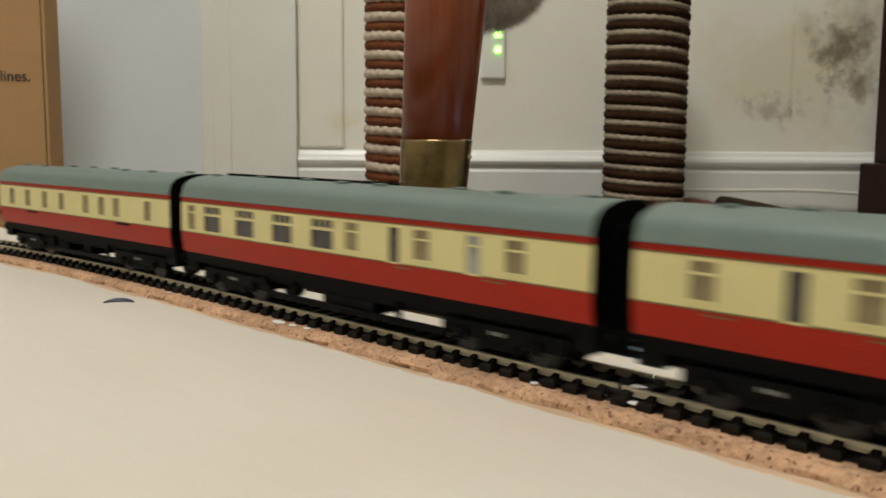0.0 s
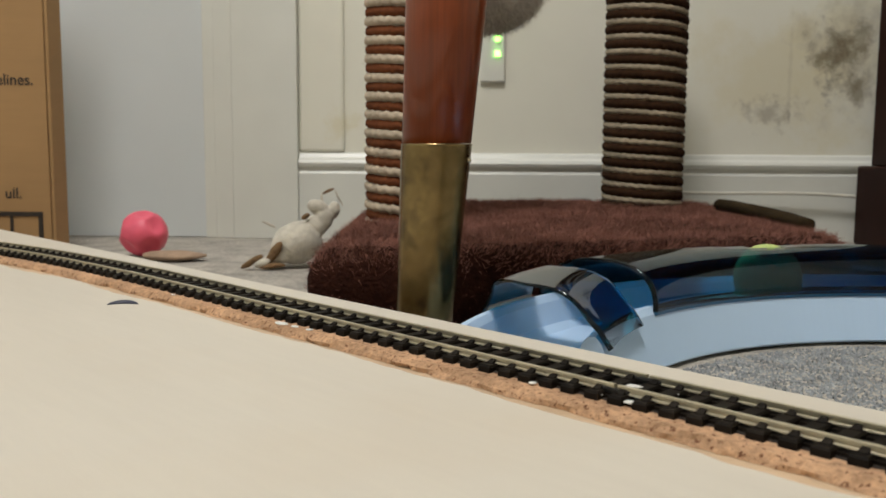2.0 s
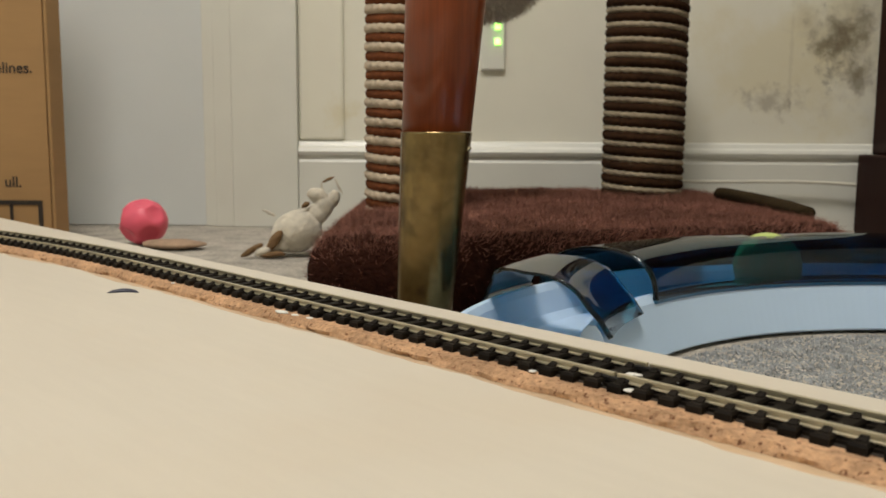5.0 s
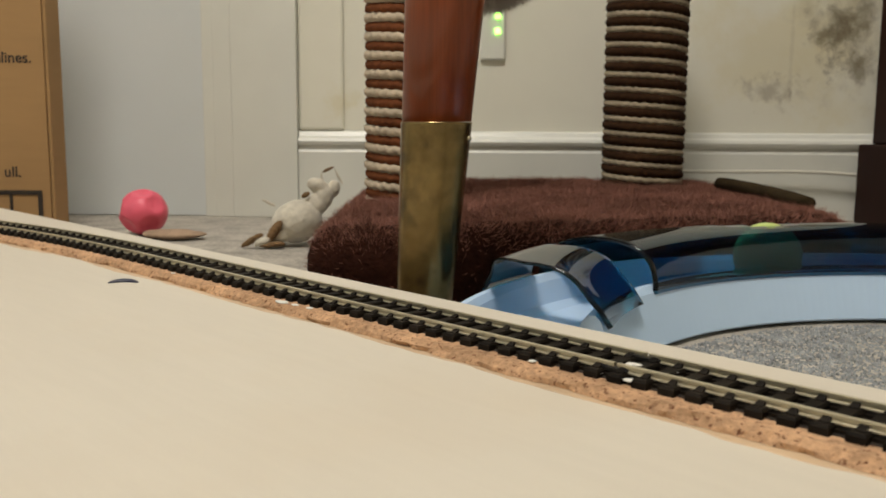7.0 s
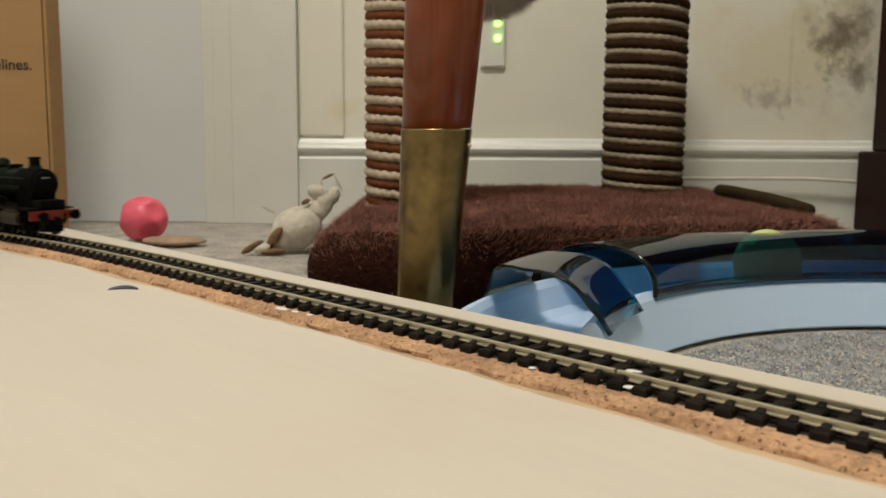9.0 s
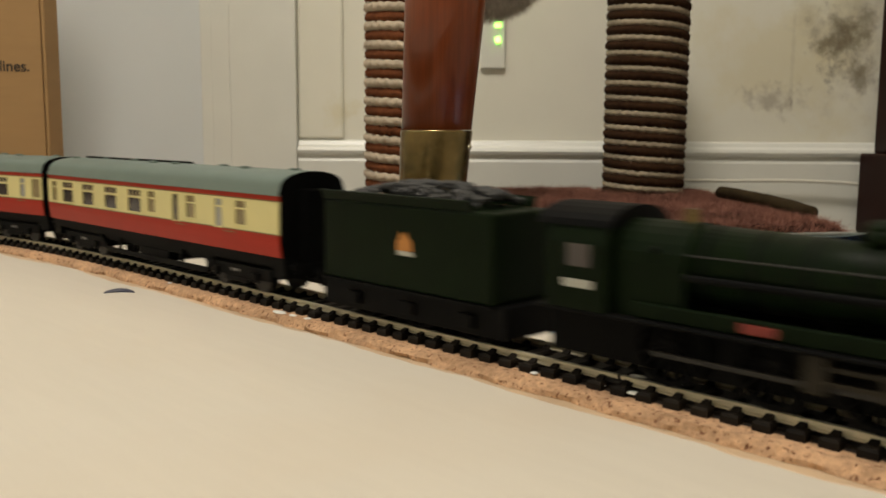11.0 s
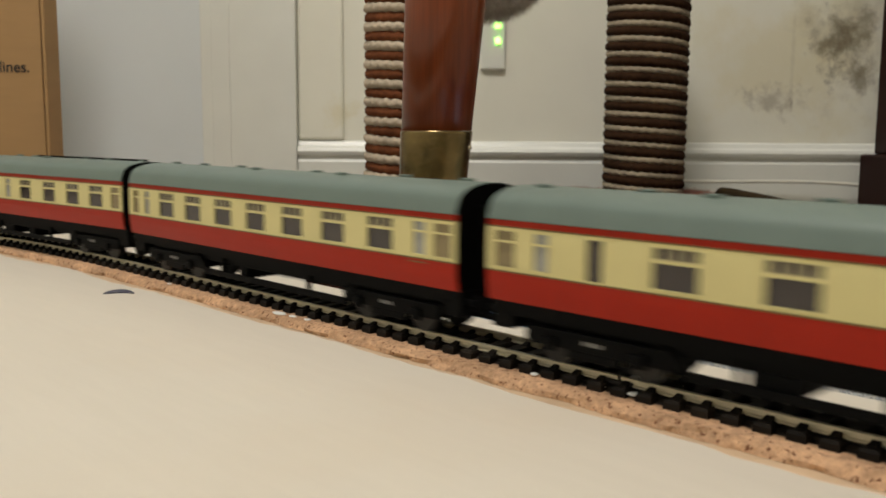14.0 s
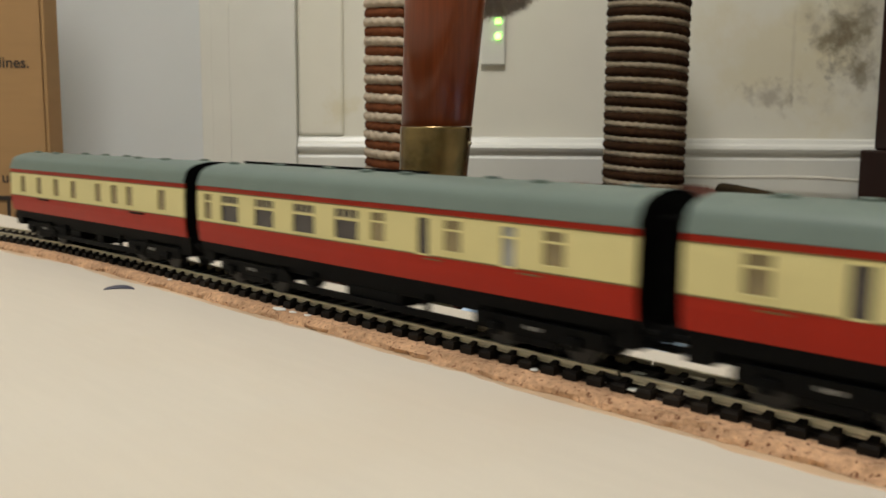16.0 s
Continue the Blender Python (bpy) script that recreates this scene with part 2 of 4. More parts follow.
def tube(bm, p0, p1, r0, r1=None, seg=20, caps=True):
    p0, p1 = Vector(p0), Vector(p1)
    r1 = r0 if r1 is None else r1
    q = (p1 - p0).to_track_quat("Z", "Y")
    a, b = [], []
    for i in range(seg):
        t = 2 * math.pi * i / seg
        u = q @ Vector((math.cos(t), math.sin(t), 0))
        a.append(bm.verts.new(p0 + u * r0))
        b.append(bm.verts.new(p1 + u * r1))
    for i in range(seg):
        j = (i + 1) % seg
        bm.faces.new((a[i], a[j], b[j], b[i]))
    if caps:
        bm.faces.new(a[::-1])
        bm.faces.new(b)
    return bm


def T(*a, **k):
    return tube(bmesh.new(), *a, **k)


def ball(bm, c, r, sub=3, squash=(1, 1, 1)):
    v = bmesh.ops.create_icosphere(bm, subdivisions=sub, radius=r)["verts"]
    bmesh.ops.transform(bm, matrix=Matrix.Translation(c) @ Matrix.Diagonal((*squash, 1)), verts=v)
    return bm


def loft(bm, rings, closed=True, cap=False):
    """Joins rows of points into a skin."""
    vs = [[bm.verts.new(p) for p in r] for r in rings]
    for a, b in zip(vs, vs[1:]):
        k = len(a)
        for i in range(k if closed else k - 1):
            j = (i + 1) % k
            bm.faces.new((a[i], a[j], b[j], b[i]))
    if cap:
        bm.faces.new(vs[0][::-1])
        bm.faces.new(vs[-1])
    return bm


def empty(name, m=None):
    ob = new(name)
    ob.empty_display_size = 0.02
    if m is not None:
        ob.matrix_world = m
    return ob


# ---- the room ----
WALL_Y = 1.205
floor = tagged(part("floor", B(-1.8, 1.8, -2.6, 1.35, -0.05, 0.0), M_CARPET), "light grey looped carpet over the whole room", "floor", kind="structure")
tagged(part("ceiling", B(-1.8, 1.8, -2.6, 1.35, 2.4, 2.45), M_CEIL), "plain off-white ceiling", "ceiling", kind="structure")
tagged(part("wall_north", B(-0.30, 1.8, WALL_Y, WALL_Y + 0.12, 0, 2.4), M_WALL), "cream painted plaster wall with damp mould", "wall", kind="structure")
tagged(part("wall_north_west", B(-1.8, -1.12, WALL_Y, WALL_Y + 0.12, 0, 2.4), M_WALL), "cream painted plaster wall beside the door", "wall", kind="structure")
tagged(part("wall_over_door", B(-1.12, -0.30, WALL_Y, WALL_Y + 0.12, 2.05, 2.4), M_WALL), "cream painted plaster above the door", "wall", kind="structure")
tagged(part("wall_east", B(1.8, 1.92, -2.6, 1.35, 0, 2.4), M_WALL), "cream painted plaster wall", "wall", kind="structure")
tagged(part("wall_west", B(-1.92, -1.8, -2.6, 1.35, 0, 2.4), M_WALL), "cream painted plaster wall", "wall", kind="structure")
tagged(part("wall_south", B(-1.8, 1.8, -2.72, -2.6, 0, 2.4), M_WALL), "cream painted plaster wall", "wall", kind="structure")
# door in the back wall, its architrave and the skirting
door = tagged(empty("door_1", pose(0, 0, 0)), "white gloss-painted panelled door, closed", "door", kind="structure")
part("door_leaf", B(-1.10, -0.315, WALL_Y - 0.004, WALL_Y + 0.04, 0.001, 2.04), M_DOOR, door)
arch = tagged(empty("trim_door", pose(0, 0, 0)), "white moulded door architrave", "trim", kind="structure")
part("board_outer", B(-0.275, -0.190, WALL_Y - 0.017, WALL_Y - 0.001, 0, 2.1, bev=0.0012), M_TRIM, arch)
part("bead", B(-0.299, -0.2752, WALL_Y - 0.0148, WALL_Y - 0.001, 0, 2.1, bev=0.0012), M_TRIM, arch)
part("stop", B(-0.314, -0.2992, WALL_Y - 0.009, WALL_Y + 0.018, 0, 2.1, bev=0.0012), M_TRIM, arch)


def skirting(name, x0, x1):
    rows = [(0.0, 0.0), (-0.016, 0.0), (-0.016, 0.086), (-0.013, 0.090), (-0.013, 0.0935), (-0.019, 0.096), (-0.021, 0.100),
            (-0.018, 0.104), (-0.010, 0.107), (-0.006, 0.112), (0.0, 0.114)]
    bm = loft(bmesh.new(), [[(x, WALL_Y - 0.0005 + y * 0.68, z) for y, z in rows] for x in (x0, x1)], cap=True)
    bmesh.ops.recalc_face_normals(bm, faces=bm.faces)
    return tagged(part(name, bm, M_TRIM), "white gloss-painted moulded skirting board", "skirting board", kind="structure")


skirting("baseboard", -0.1896, 1.8)

# old plaster: a shallow boxed pipe and a patched ridge beside the architrave
tagged(part("pipe_casing", B(-0.1896, -0.130, WALL_Y - 0.005, WALL_Y + 0.002, 0.1142, 2.39, bev=0.004), M_WALL), "painted boxed-in pipe on the wall", "pipe casing", kind="structure")
# ceiling lamp
lamp = tagged(empty("ceiling_lamp", pose(*LAMP, 2.4)), "round ceiling lamp with a warm glowing diffuser", "lamp")
part("rim", T((0, 0, -0.03), (0, 0, 0), 0.27, seg=40), M_PLUGW, lamp)
part("diffuser", T((0, 0, -0.12), (0, 0, -0.031), 0.20, 0.26, seg=40), M_LAMP, lamp)

# ---- the baseboard of the railway ----
RAIL_Z = 0.0517                       # top of the rails
TOP_Z = RAIL_Z - 0.0085               # top of the plywood
A = radians(-46.01)
D = Vector((math.cos(A), math.sin(A), 0))      # way of travel on the front straight
N = Vector((-D.y, D.x, 0))                     # away from the lens
P0 = Vector((-0.1078, 0.4254, 0)) + N * 0.018  # centre of the track, distance 0


LAP = 4.78
# the joint between tender and first coach: seconds, metres along the line
KNOTS = [(-0.5, 1.3960 - LAP), (0.0, 1.5481 - LAP), (0.5, 1.7006 - LAP), (1.0, 1.8567 - LAP), (1.5, 2.0090 - LAP), (3.25, 2.5330 - LAP), (5.0, 3.0580 - LAP),
         (6.75, 3.5830 - LAP), (8.5, -0.6720), (9.0, -0.5300), (9.2, -0.4810), (10.3, -0.1470), (11.5, 0.2124), (12.0, 0.3735), (12.5, 0.5231), (13.0, 0.6689),
         (13.5, 0.8153), (14.0, 0.9622), (14.5, 1.1129), (15.0, 1.2606), (15.5, 1.4085), (16.0, 1.5639), (16.5, 1.7160)]


def run(t):
    """How far the train has gone at t: smooth through the knots."""
    k = max(i for i in range(1, len(KNOTS) - 2) if KNOTS[i][0] <= t + 1e-9)
    (ta, a), (tb, p), (tc, q), (td, e) = KNOTS[k - 1:k + 3]
    h = tc - tb
    m0, m1 = (q - a) / (tc - ta) * h, (e - p) / (td - tb) * h
    u = (t - tb) / h
    return (2 * u ** 3 - 3 * u ** 2 + 1) * p + (u ** 3 - 2 * u ** 2 + u) * m0 + (3 * u ** 2 - 2 * u ** 3) * q + (u ** 3 - u ** 2) * m1


EASE_R, EASE_L, TURN_R = 1.2, 0.30, 0.42
HALF = 2 * EASE_L + TURN_R * (math.pi - 2 * EASE_L / EASE_R)
STRAIGHT = (LAP - 2 * HALF) / 2
START = -0.115


def bend(s):
    """Curvature of the line at distance s, in its lap."""
    u = (s - START) % (LAP / 2)
    if u < STRAIGHT:
        return 0.0
    u -= STRAIGHT
    return 1 / EASE_R if u < EASE_L or u > HALF - EASE_L else 1 / TURN_R


LINE_N = 2000
LINE = []
pos, ang = Vector((START * D.x, START * D.y, 0)) + P0, A
for i in range(LINE_N + 1):
    LINE.append((pos.copy(), ang))
    ds = LAP / LINE_N
    k = bend(START + (i + 0.5) * ds)
    mid = ang - k * ds / 2
    pos = pos + Vector((math.cos(mid), math.sin(mid), 0)) * ds
    ang -= k * ds


def line(s):
    """Place and heading of the line at distance s."""
    u = ((s - START) % LAP) / LAP * LINE_N
    i = min(int(u), LINE_N - 1)
    (p, a), (q, b) = LINE[i], LINE[i + 1]
    return p.lerp(q, u - i), a + (b - a) * (u - i)


BOARD = pose(P0.x, P0.y, 0, 0, 0, math.degrees(A))
ys = [(BOARD.inverted() @ p) for p, a in LINE]
BX0, BX1 = min(p.x for p in ys) - 0.06, max(p.x for p in ys) + 0.06
BY0 = min(p.y for p in ys) - 0.06
base = tagged(empty("train_baseboard", BOARD), "pale birch plywood baseboard carrying the model railway", "baseboard")
part("plywood_top", B(BX0, BX1, BY0, 0.053, TOP_Z - 0.009, TOP_Z, bev=0.0008), M_BOARD, base)
for y0 in (0.005, BY0 / 2, BY0 + 0.03):
    part("batten", B(BX0 + 0.02, BX1 - 0.02, y0, y0 + 0.03, 0, TOP_Z - 0.0092), M_PLYEDGE, base)


def along(s0, s1, n, rows, z0):
    """A profile (side, height) drawn along the line."""
    rings = []
    for i in range(n + 1):
        p, a = line(s0 + (s1 - s0) * i / n)
        side = Vector((-math.sin(a), math.cos(a), 0))
        rings.append([p + side * y + Vector((0, 0, z0 + z)) for y, z in rows])
    return rings


def ragged(s0, s1, n):
    bm = bmesh.new()
    rings = []
    for i in range(n + 1):
        s = s0 + (s1 - s0) * i / n
        p, a = line(s)
        side = Vector((-math.sin(a), math.cos(a), 0))
        j = lambda q: 0.0011 * noise.noise((s * 210, q, 0.5)) + 0.0014 * noise.noise((s * 40, q, 2.0))
        rows = [(-0.0222 + j(0), 0.0002), (-0.0214 + j(1), 0.0018 + j(7) * 0.3), (-0.0196 + j(2), 0.0034), (-0.010, 0.0037), (0.010, 0.0037), (0.0190 + j(3), 0.0034), (0.021 + j(4), 0.0002)]
        rings.append([p + side * y + Vector((0, 0, TOP_Z + z)) for y, z in rows])
    return loft(bm, rings, closed=False)


def film_of_glue(s0, s1, n):
    rings = []
    for i in range(n + 1):
        s = s0 + (s1 - s0) * i / n
        p, a = line(s)
        side = Vector((-math.sin(a), math.cos(a), 0))
        w = 0.0030 + 0.0045 * max(-0.55, noise.noise((s * 16, 3.0, 0.0))) + 0.0012 * noise.noise((s * 90, 7.0, 0.0))
        rings.append([p + side * y + Vector((0, 0, TOP_Z + z)) for y, z in ((-0.020, 0.0001), (-0.0215 - w, 0.00012), (-0.0217 - w, 0.0))])
    return loft(bmesh.new(), rings, closed=False)


track = tagged(empty("model_railway_track", pose(0, 0, 0)), "nickel-silver model railway track with black sleepers on cork", "railway track")
part("cork_strip", ragged(-0.45, 0.60, 1100), M_CORK, track, "crumbling tan cork underlay strip", smooth=False)
part("glue_stain", film_of_glue(-0.40, 0.45, 600), M_STAIN, track, "tan glue stain along the cork")
# dark strip between the rails: shade under the coaches, put in as colour
part("bed_shade", loft(bmesh.new(), along(-0.45, LAP - 0.4505, 500, [(-0.0125, 0.0036), (-0.0115, 0.0041), (0.0125, 0.0041), (0.0135, 0.0036)], TOP_Z), closed=False), M_BEDSHADE, track, "dark strip between the rails, painted as the train's shade")
part("cork_strip_rear", loft(bmesh.new(), along(0.60, LAP - 0.45, 300, [(-0.0205, 0.0002), (-0.0192, 0.0029), (0.0192, 0.0029), (0.0205, 0.0002)], TOP_Z), closed=False), M_CORK, track)
RAILP = [(-0.0011, -0.0025), (-0.0011, -0.0021), (-0.0005, -0.0018), (-0.0005, -0.0010), (-0.0008, -0.0008), (-0.0008, -0.0001), (-0.0004, 0.0),
         (0.0004, 0.0), (0.0008, -0.0001), (0.0008, -0.0008), (0.0005, -0.0010), (0.0005, -0.0018), (0.0011, -0.0021), (0.0011, -0.0025)]
for off in (-0.0089, 0.0089):
    part("sleeper_web", loft(bmesh.new(), along(-0.45, LAP - 0.4505, 500, [(off - 0.0024, -0.0049), (off - 0.0024, -0.0034), (off + 0.0024, -0.0034), (off + 0.0024, -0.0049)], RAIL_Z), cap=True), M_SLEEPER, track)
JOINT = 0.2246
for off in (-0.0089, 0.0089):
    for s0, s1, n in ((-0.45, JOINT - 0.0006, 60), (JOINT + 0.0006, 0.6, 40), (0.6005, LAP - 0.4505, 260)):
        part("rail", loft(bmesh.new(), along(s0, s1, n, [(y + off, z) for y, z in RAILP], RAIL_Z), cap=True), M_RAIL, track, "tarnished nickel-silver rail")
    part("rail_joiner", loft(bmesh.new(), along(JOINT - 0.005, JOINT + 0.005, 2, [(off - 0.0014, -0.0027), (off - 0.0014, -0.0016), (off - 0.0007, -0.0013), (off + 0.0007, -0.0013), (off + 0.0014, -0.0016), (off + 0.0014, -0.0027)], RAIL_Z), cap=True), M_STEEL, track)

bm = loft(bmesh.new(), [[(-x, -y, z), (x, -y, z), (x, y, z), (-x, y, z)] for x, y, z in ((0.0027, 0.0146, -0.0033), (0.0026, 0.0144, -0.0006), (0.0021, 0.0138, 0.0002))], cap=True)
for y in (-0.0089, 0.0089):
    for q in (-1, 1):
        # chairs that slope up to the web of the rail
        ya, yb = y + q * 0.0030, y + q * 0.0007
        loft(bm, [[(-0.0014, ya, 0.0001), (0.0014, ya, 0.0001), (0.0014, ya, 0.0004), (-0.0014, ya, 0.0004)],
                  [(-0.0011, yb, 0.0001), (0.0011, yb, 0.0001), (0.0011, yb, 0.0014), (-0.0011, yb, 0.0014)]], cap=True)
bmesh.ops.recalc_face_normals(bm, faces=bm.faces)
first = part("sleeper", bm, M_SLEEPER, track)
SPACE = 0.00912
rnd = random.Random(2)
rest = bmesh.new()
for i in range(int(LAP / SPACE)):
    s = -0.42 + i * SPACE
    p, a = line(s)
    m = Matrix.Translation(p + Vector((0, 0, RAIL_Z - 0.0024))) @ Matrix.Rotation(a + rnd.gauss(0, 0.012), 4, "Z")
    if i == 0:
        first.matrix_local = m
    elif i < 105:
        share(first, m, track)
    else:
        k = [rest.verts.new(m @ Vector((x, y, z))) for x in (-0.0019, 0.0019) for y in (-0.0142, 0.0142) for z in (-0.0028, 0)]
        for f in ((0, 1, 3, 2), (4, 6, 7, 5), (0, 4, 5, 1), (2, 3, 7, 6), (1, 5, 7, 3), (0, 2, 6, 4)):
            rest.faces.new([k[j] for j in f])
tagged(part("sleepers_beyond", rest, M_SLEEPER, track), kind="stuff")

# dabs of dried glue on cork and sleepers
def dab(s, y, z, r, sx, seed):
    p, a = line(s)
    bm = ball(bmesh.new(), (0, 0, 0), r, 2, (sx, 1, 0.25))
    for v in bm.verts:
        v.co *= 1 + 0.35 * noise.noise(v.co * 400 + Vector((seed, 0, 0)))
    ob = part("glue_dab", bm, M_GLUE, track, "dab of dried white glue", smooth=True)
    side = Vector((-math.sin(a), math.cos(a), 0))
    ob.matrix_local = Matrix.Translation(p + side * y + Vector((0, 0, z))) @ Matrix.Rotation(a, 4, "Z")


for k, (s, y, z, r, sx) in enumerate([(0.0537, -0.0178, TOP_Z + 0.0036, 0.0022, 2.2), (0.063, -0.0172, TOP_Z + 0.0036, 0.0015, 1.6), (0.0722, -0.0165, TOP_Z + 0.0036, 0.0015, 1.5),
                                       (0.195, -0.0145, TOP_Z + 0.0042, 0.0014, 1.0), (0.2185, -0.0122, RAIL_Z - 0.0036, 0.0017, 1.7), (0.2315, -0.0122, RAIL_Z - 0.0036, 0.0017, 1.7),
                                       (0.225, 0.0, RAIL_Z - 0.0026, 0.0024, 1.6), (0.2370, 0.003, RAIL_Z - 0.0026, 0.0016, 1.4), (-0.048, -0.0165, TOP_Z + 0.0038, 0.0012, 1.3)]):
    dab(s, y, z, r, sx, k)


# ---- the train ----
def profile_roof():
    pts = [(0.0183, 0.0457), (0.0180, 0.0467)]
    for i in range(1, 24):
        a = math.pi * i / 24
        pts.append((0.0172 * math.cos(a), 0.0471 + 0.0087 * math.sin(a) ** 0.68))
    return pts + [(-0.0180, 0.0467), (-0.0183, 0.0457)]


def side_y(z):
    """Half width of the coach body at height z: a slight tumblehome."""
    return 0.0181 - 0.0011 * max(0.0, (0.027 - z) / 0.009) ** 1.6 - 0.0005 * max(0.0, (z - 0.038) / 0.009) ** 1.5


def panel(bm, x0, x1, z0, z1, sgn, out=0.0, thick=0.0009):
    n = max(1, int((z1 - z0) / 0.0028))
    zs = [z0 + (z1 - z0) * i / n for i in range(n + 1)]
    rings = []
    for x in (x0, x1):
        rings.append([(x, sgn * (side_y(z) + out), z) for z in zs] + [(x, sgn * (side_y(z) + out - thick), z) for z in zs[::-1]])
    loft(bm, rings, cap=True)
    return bm


Z0, Z1, Z2, Z3 = 0.0187, 0.0286, 0.0432, 0.0457
L_BODY = 0.2495


def coach_side(thing, sgn, length, windows):
    h = length / 2
    part("lower_panel", panel(bmesh.new(), -h, h, Z0, Z1, sgn), M_RED, thing, "crimson lower body panel")
    part("upper_panel", panel(bmesh.new(), -h, h, Z2, Z3, sgn), M_RED, thing, "crimson band under the roof")
    bm, x = bmesh.new(), -h
    for cx, w, zb, zt, kind in sorted(windows):
        panel(bm, x, cx - w / 2, Z1, Z2, sgn)
        if zb > Z1 + 0.0002:
            panel(bm, cx - w / 2, cx + w / 2, Z1, zb, sgn)
        panel(bm, cx - w / 2, cx + w / 2, zt, Z2, sgn)
        x = cx + w / 2
    panel(bm, x, h, Z1, Z2, sgn)
    bmesh.ops.remove_doubles(bm, verts=bm.verts, dist=0.00001)
    part("window_panel", bm, M_CREAM, thing, "cream window band")
    for z, m in ((Z1, M_LINE), (Z2, M_LINE)):
        part("lining", panel(bmesh.new(), -h, h, z - 0.00026, z + 0.00026, sgn, 0.00012, 0.0004), m, thing, "fine gold lining")
    part("gutter", panel(bmesh.new(), -h, h, Z3 - 0.0003, Z3 + 0.0003, sgn, 0.0004, 0.0008), M_ROOF, thing)
    for cx, w, zb, zt, kind in windows:
        m = {"big": M_WGLASS, "door": M_WGLASS, "frost": M_WFROST, "blind": M_WBEIGE, "plain": M_WBEIGE}[kind]
        win = part("window", panel(bmesh.new(), cx - w / 2, cx + w / 2, zb, zt, sgn, -0.0005, 0.0005), m, thing)
        rim = bmesh.new()
        e = 0.0005
        for a in ((cx - w / 2 - e, cx + w / 2 + e, zb - e, zb), (cx - w / 2 - e, cx + w / 2 + e, zt, zt + e),
                  (cx - w / 2 - e, cx - w / 2, zb, zt), (cx + w / 2, cx + w / 2 + e, zb, zt)):
            panel(rim, *a, sgn, 0.00015, 0.0006)
        part("window_frame", rim, M_CREAM, win)
        if kind == "big":
            zv = zb + (zt - zb) * 0.66
            bar = panel(bmesh.new(), cx - w / 2, cx + w / 2, zv - 0.0004, zv + 0.0004, sgn, 0.0001, 0.0006)
            part("transom", bar, M_CREAM, win)
            vent = part("ventilator", panel(bmesh.new(), cx - w / 2, cx + w / 2, zv + 0.0004, zt, sgn, -0.0003, 0.0003), M_VENT, win, "sliding ventilator")
            v = bmesh.new()
            for i in range(4):
                xx = cx - w / 2 + w * (i + 0.5) / 4
                panel(v, xx - w * 0.085, xx + w * 0.085, zv + 0.0009, zt - 0.0002, sgn, -0.0002, 0.0002)
            part("vent_slot", v, M_WGLASS, win, "dark ventilator slots")
        elif kind in ("blind", "frost") and w < 0.009:
            part("transom", panel(bmesh.new(), cx - w / 2, cx + w / 2, zt - 0.0038, zt - 0.0031, sgn, 0.0, 0.0005), M_CREAM, win)


def bogie(thing, x, wheelbase=0.0335):
    fr = part("bogie", box(bmesh.new(), x - 0.027, x + 0.029, -0.0115, 0.0115, 0.0068, 0.0140), M_BLACK, thing)
    for sgn in (-1, 1):
        bm = bmesh.new()
        y0, y1 = sorted((sgn * 0.0122, sgn * 0.0142))
        box(bm, x - 0.0270, x + 0.0290, y0, y1, 0.0060, 0.0118, bev=0.0004)
        box(bm, x - 0.0100, x + 0.0100, y0, y1, 0.0034, 0.0062, bev=0.0004)
        for q in (-1, 1):
            xx = x + q * wheelbase / 2
            y2, y3 = sorted((sgn * 0.0138, sgn * 0.0158))
            box(bm, xx - 0.0024, xx + 0.0024, y2, y3, 0.0048, 0.0092, bev=0.0005)
        part("bogie_sideframe", bm, M_BLACK, fr)
        marks = bmesh.new()
        for i in range(3):
            x0 = x - 0.0034 + i * 0.0024
            box(marks, x0, x0 + 0.0015, *sorted((sgn * 0.0142, sgn * 0.01435)), 0.0083, 0.0096)
        part("data_mark", marks, M_DATA, fr, "tiny pale printed marks")
    for q in (-1, 1):
        xx = x + q * wheelbase / 2
        bm = bmesh.new()
        for sgn in (-1, 1):
            tube(bm, (xx, sgn * 0.0073, 0.0068), (xx, sgn * 0.0105, 0.0068), 0.0068, seg=28)
            tube(bm, (xx, sgn * 0.0068, 0.0068), (xx, sgn * 0.0073, 0.0068), 0.0075, seg=28)
        tube(bm, (xx, -0.0068, 0.0068), (xx, 0.0068, 0.0068), 0.0011, seg=10)
        part("wheelset", bm, M_STEEL, fr, "steel wheels on an axle")


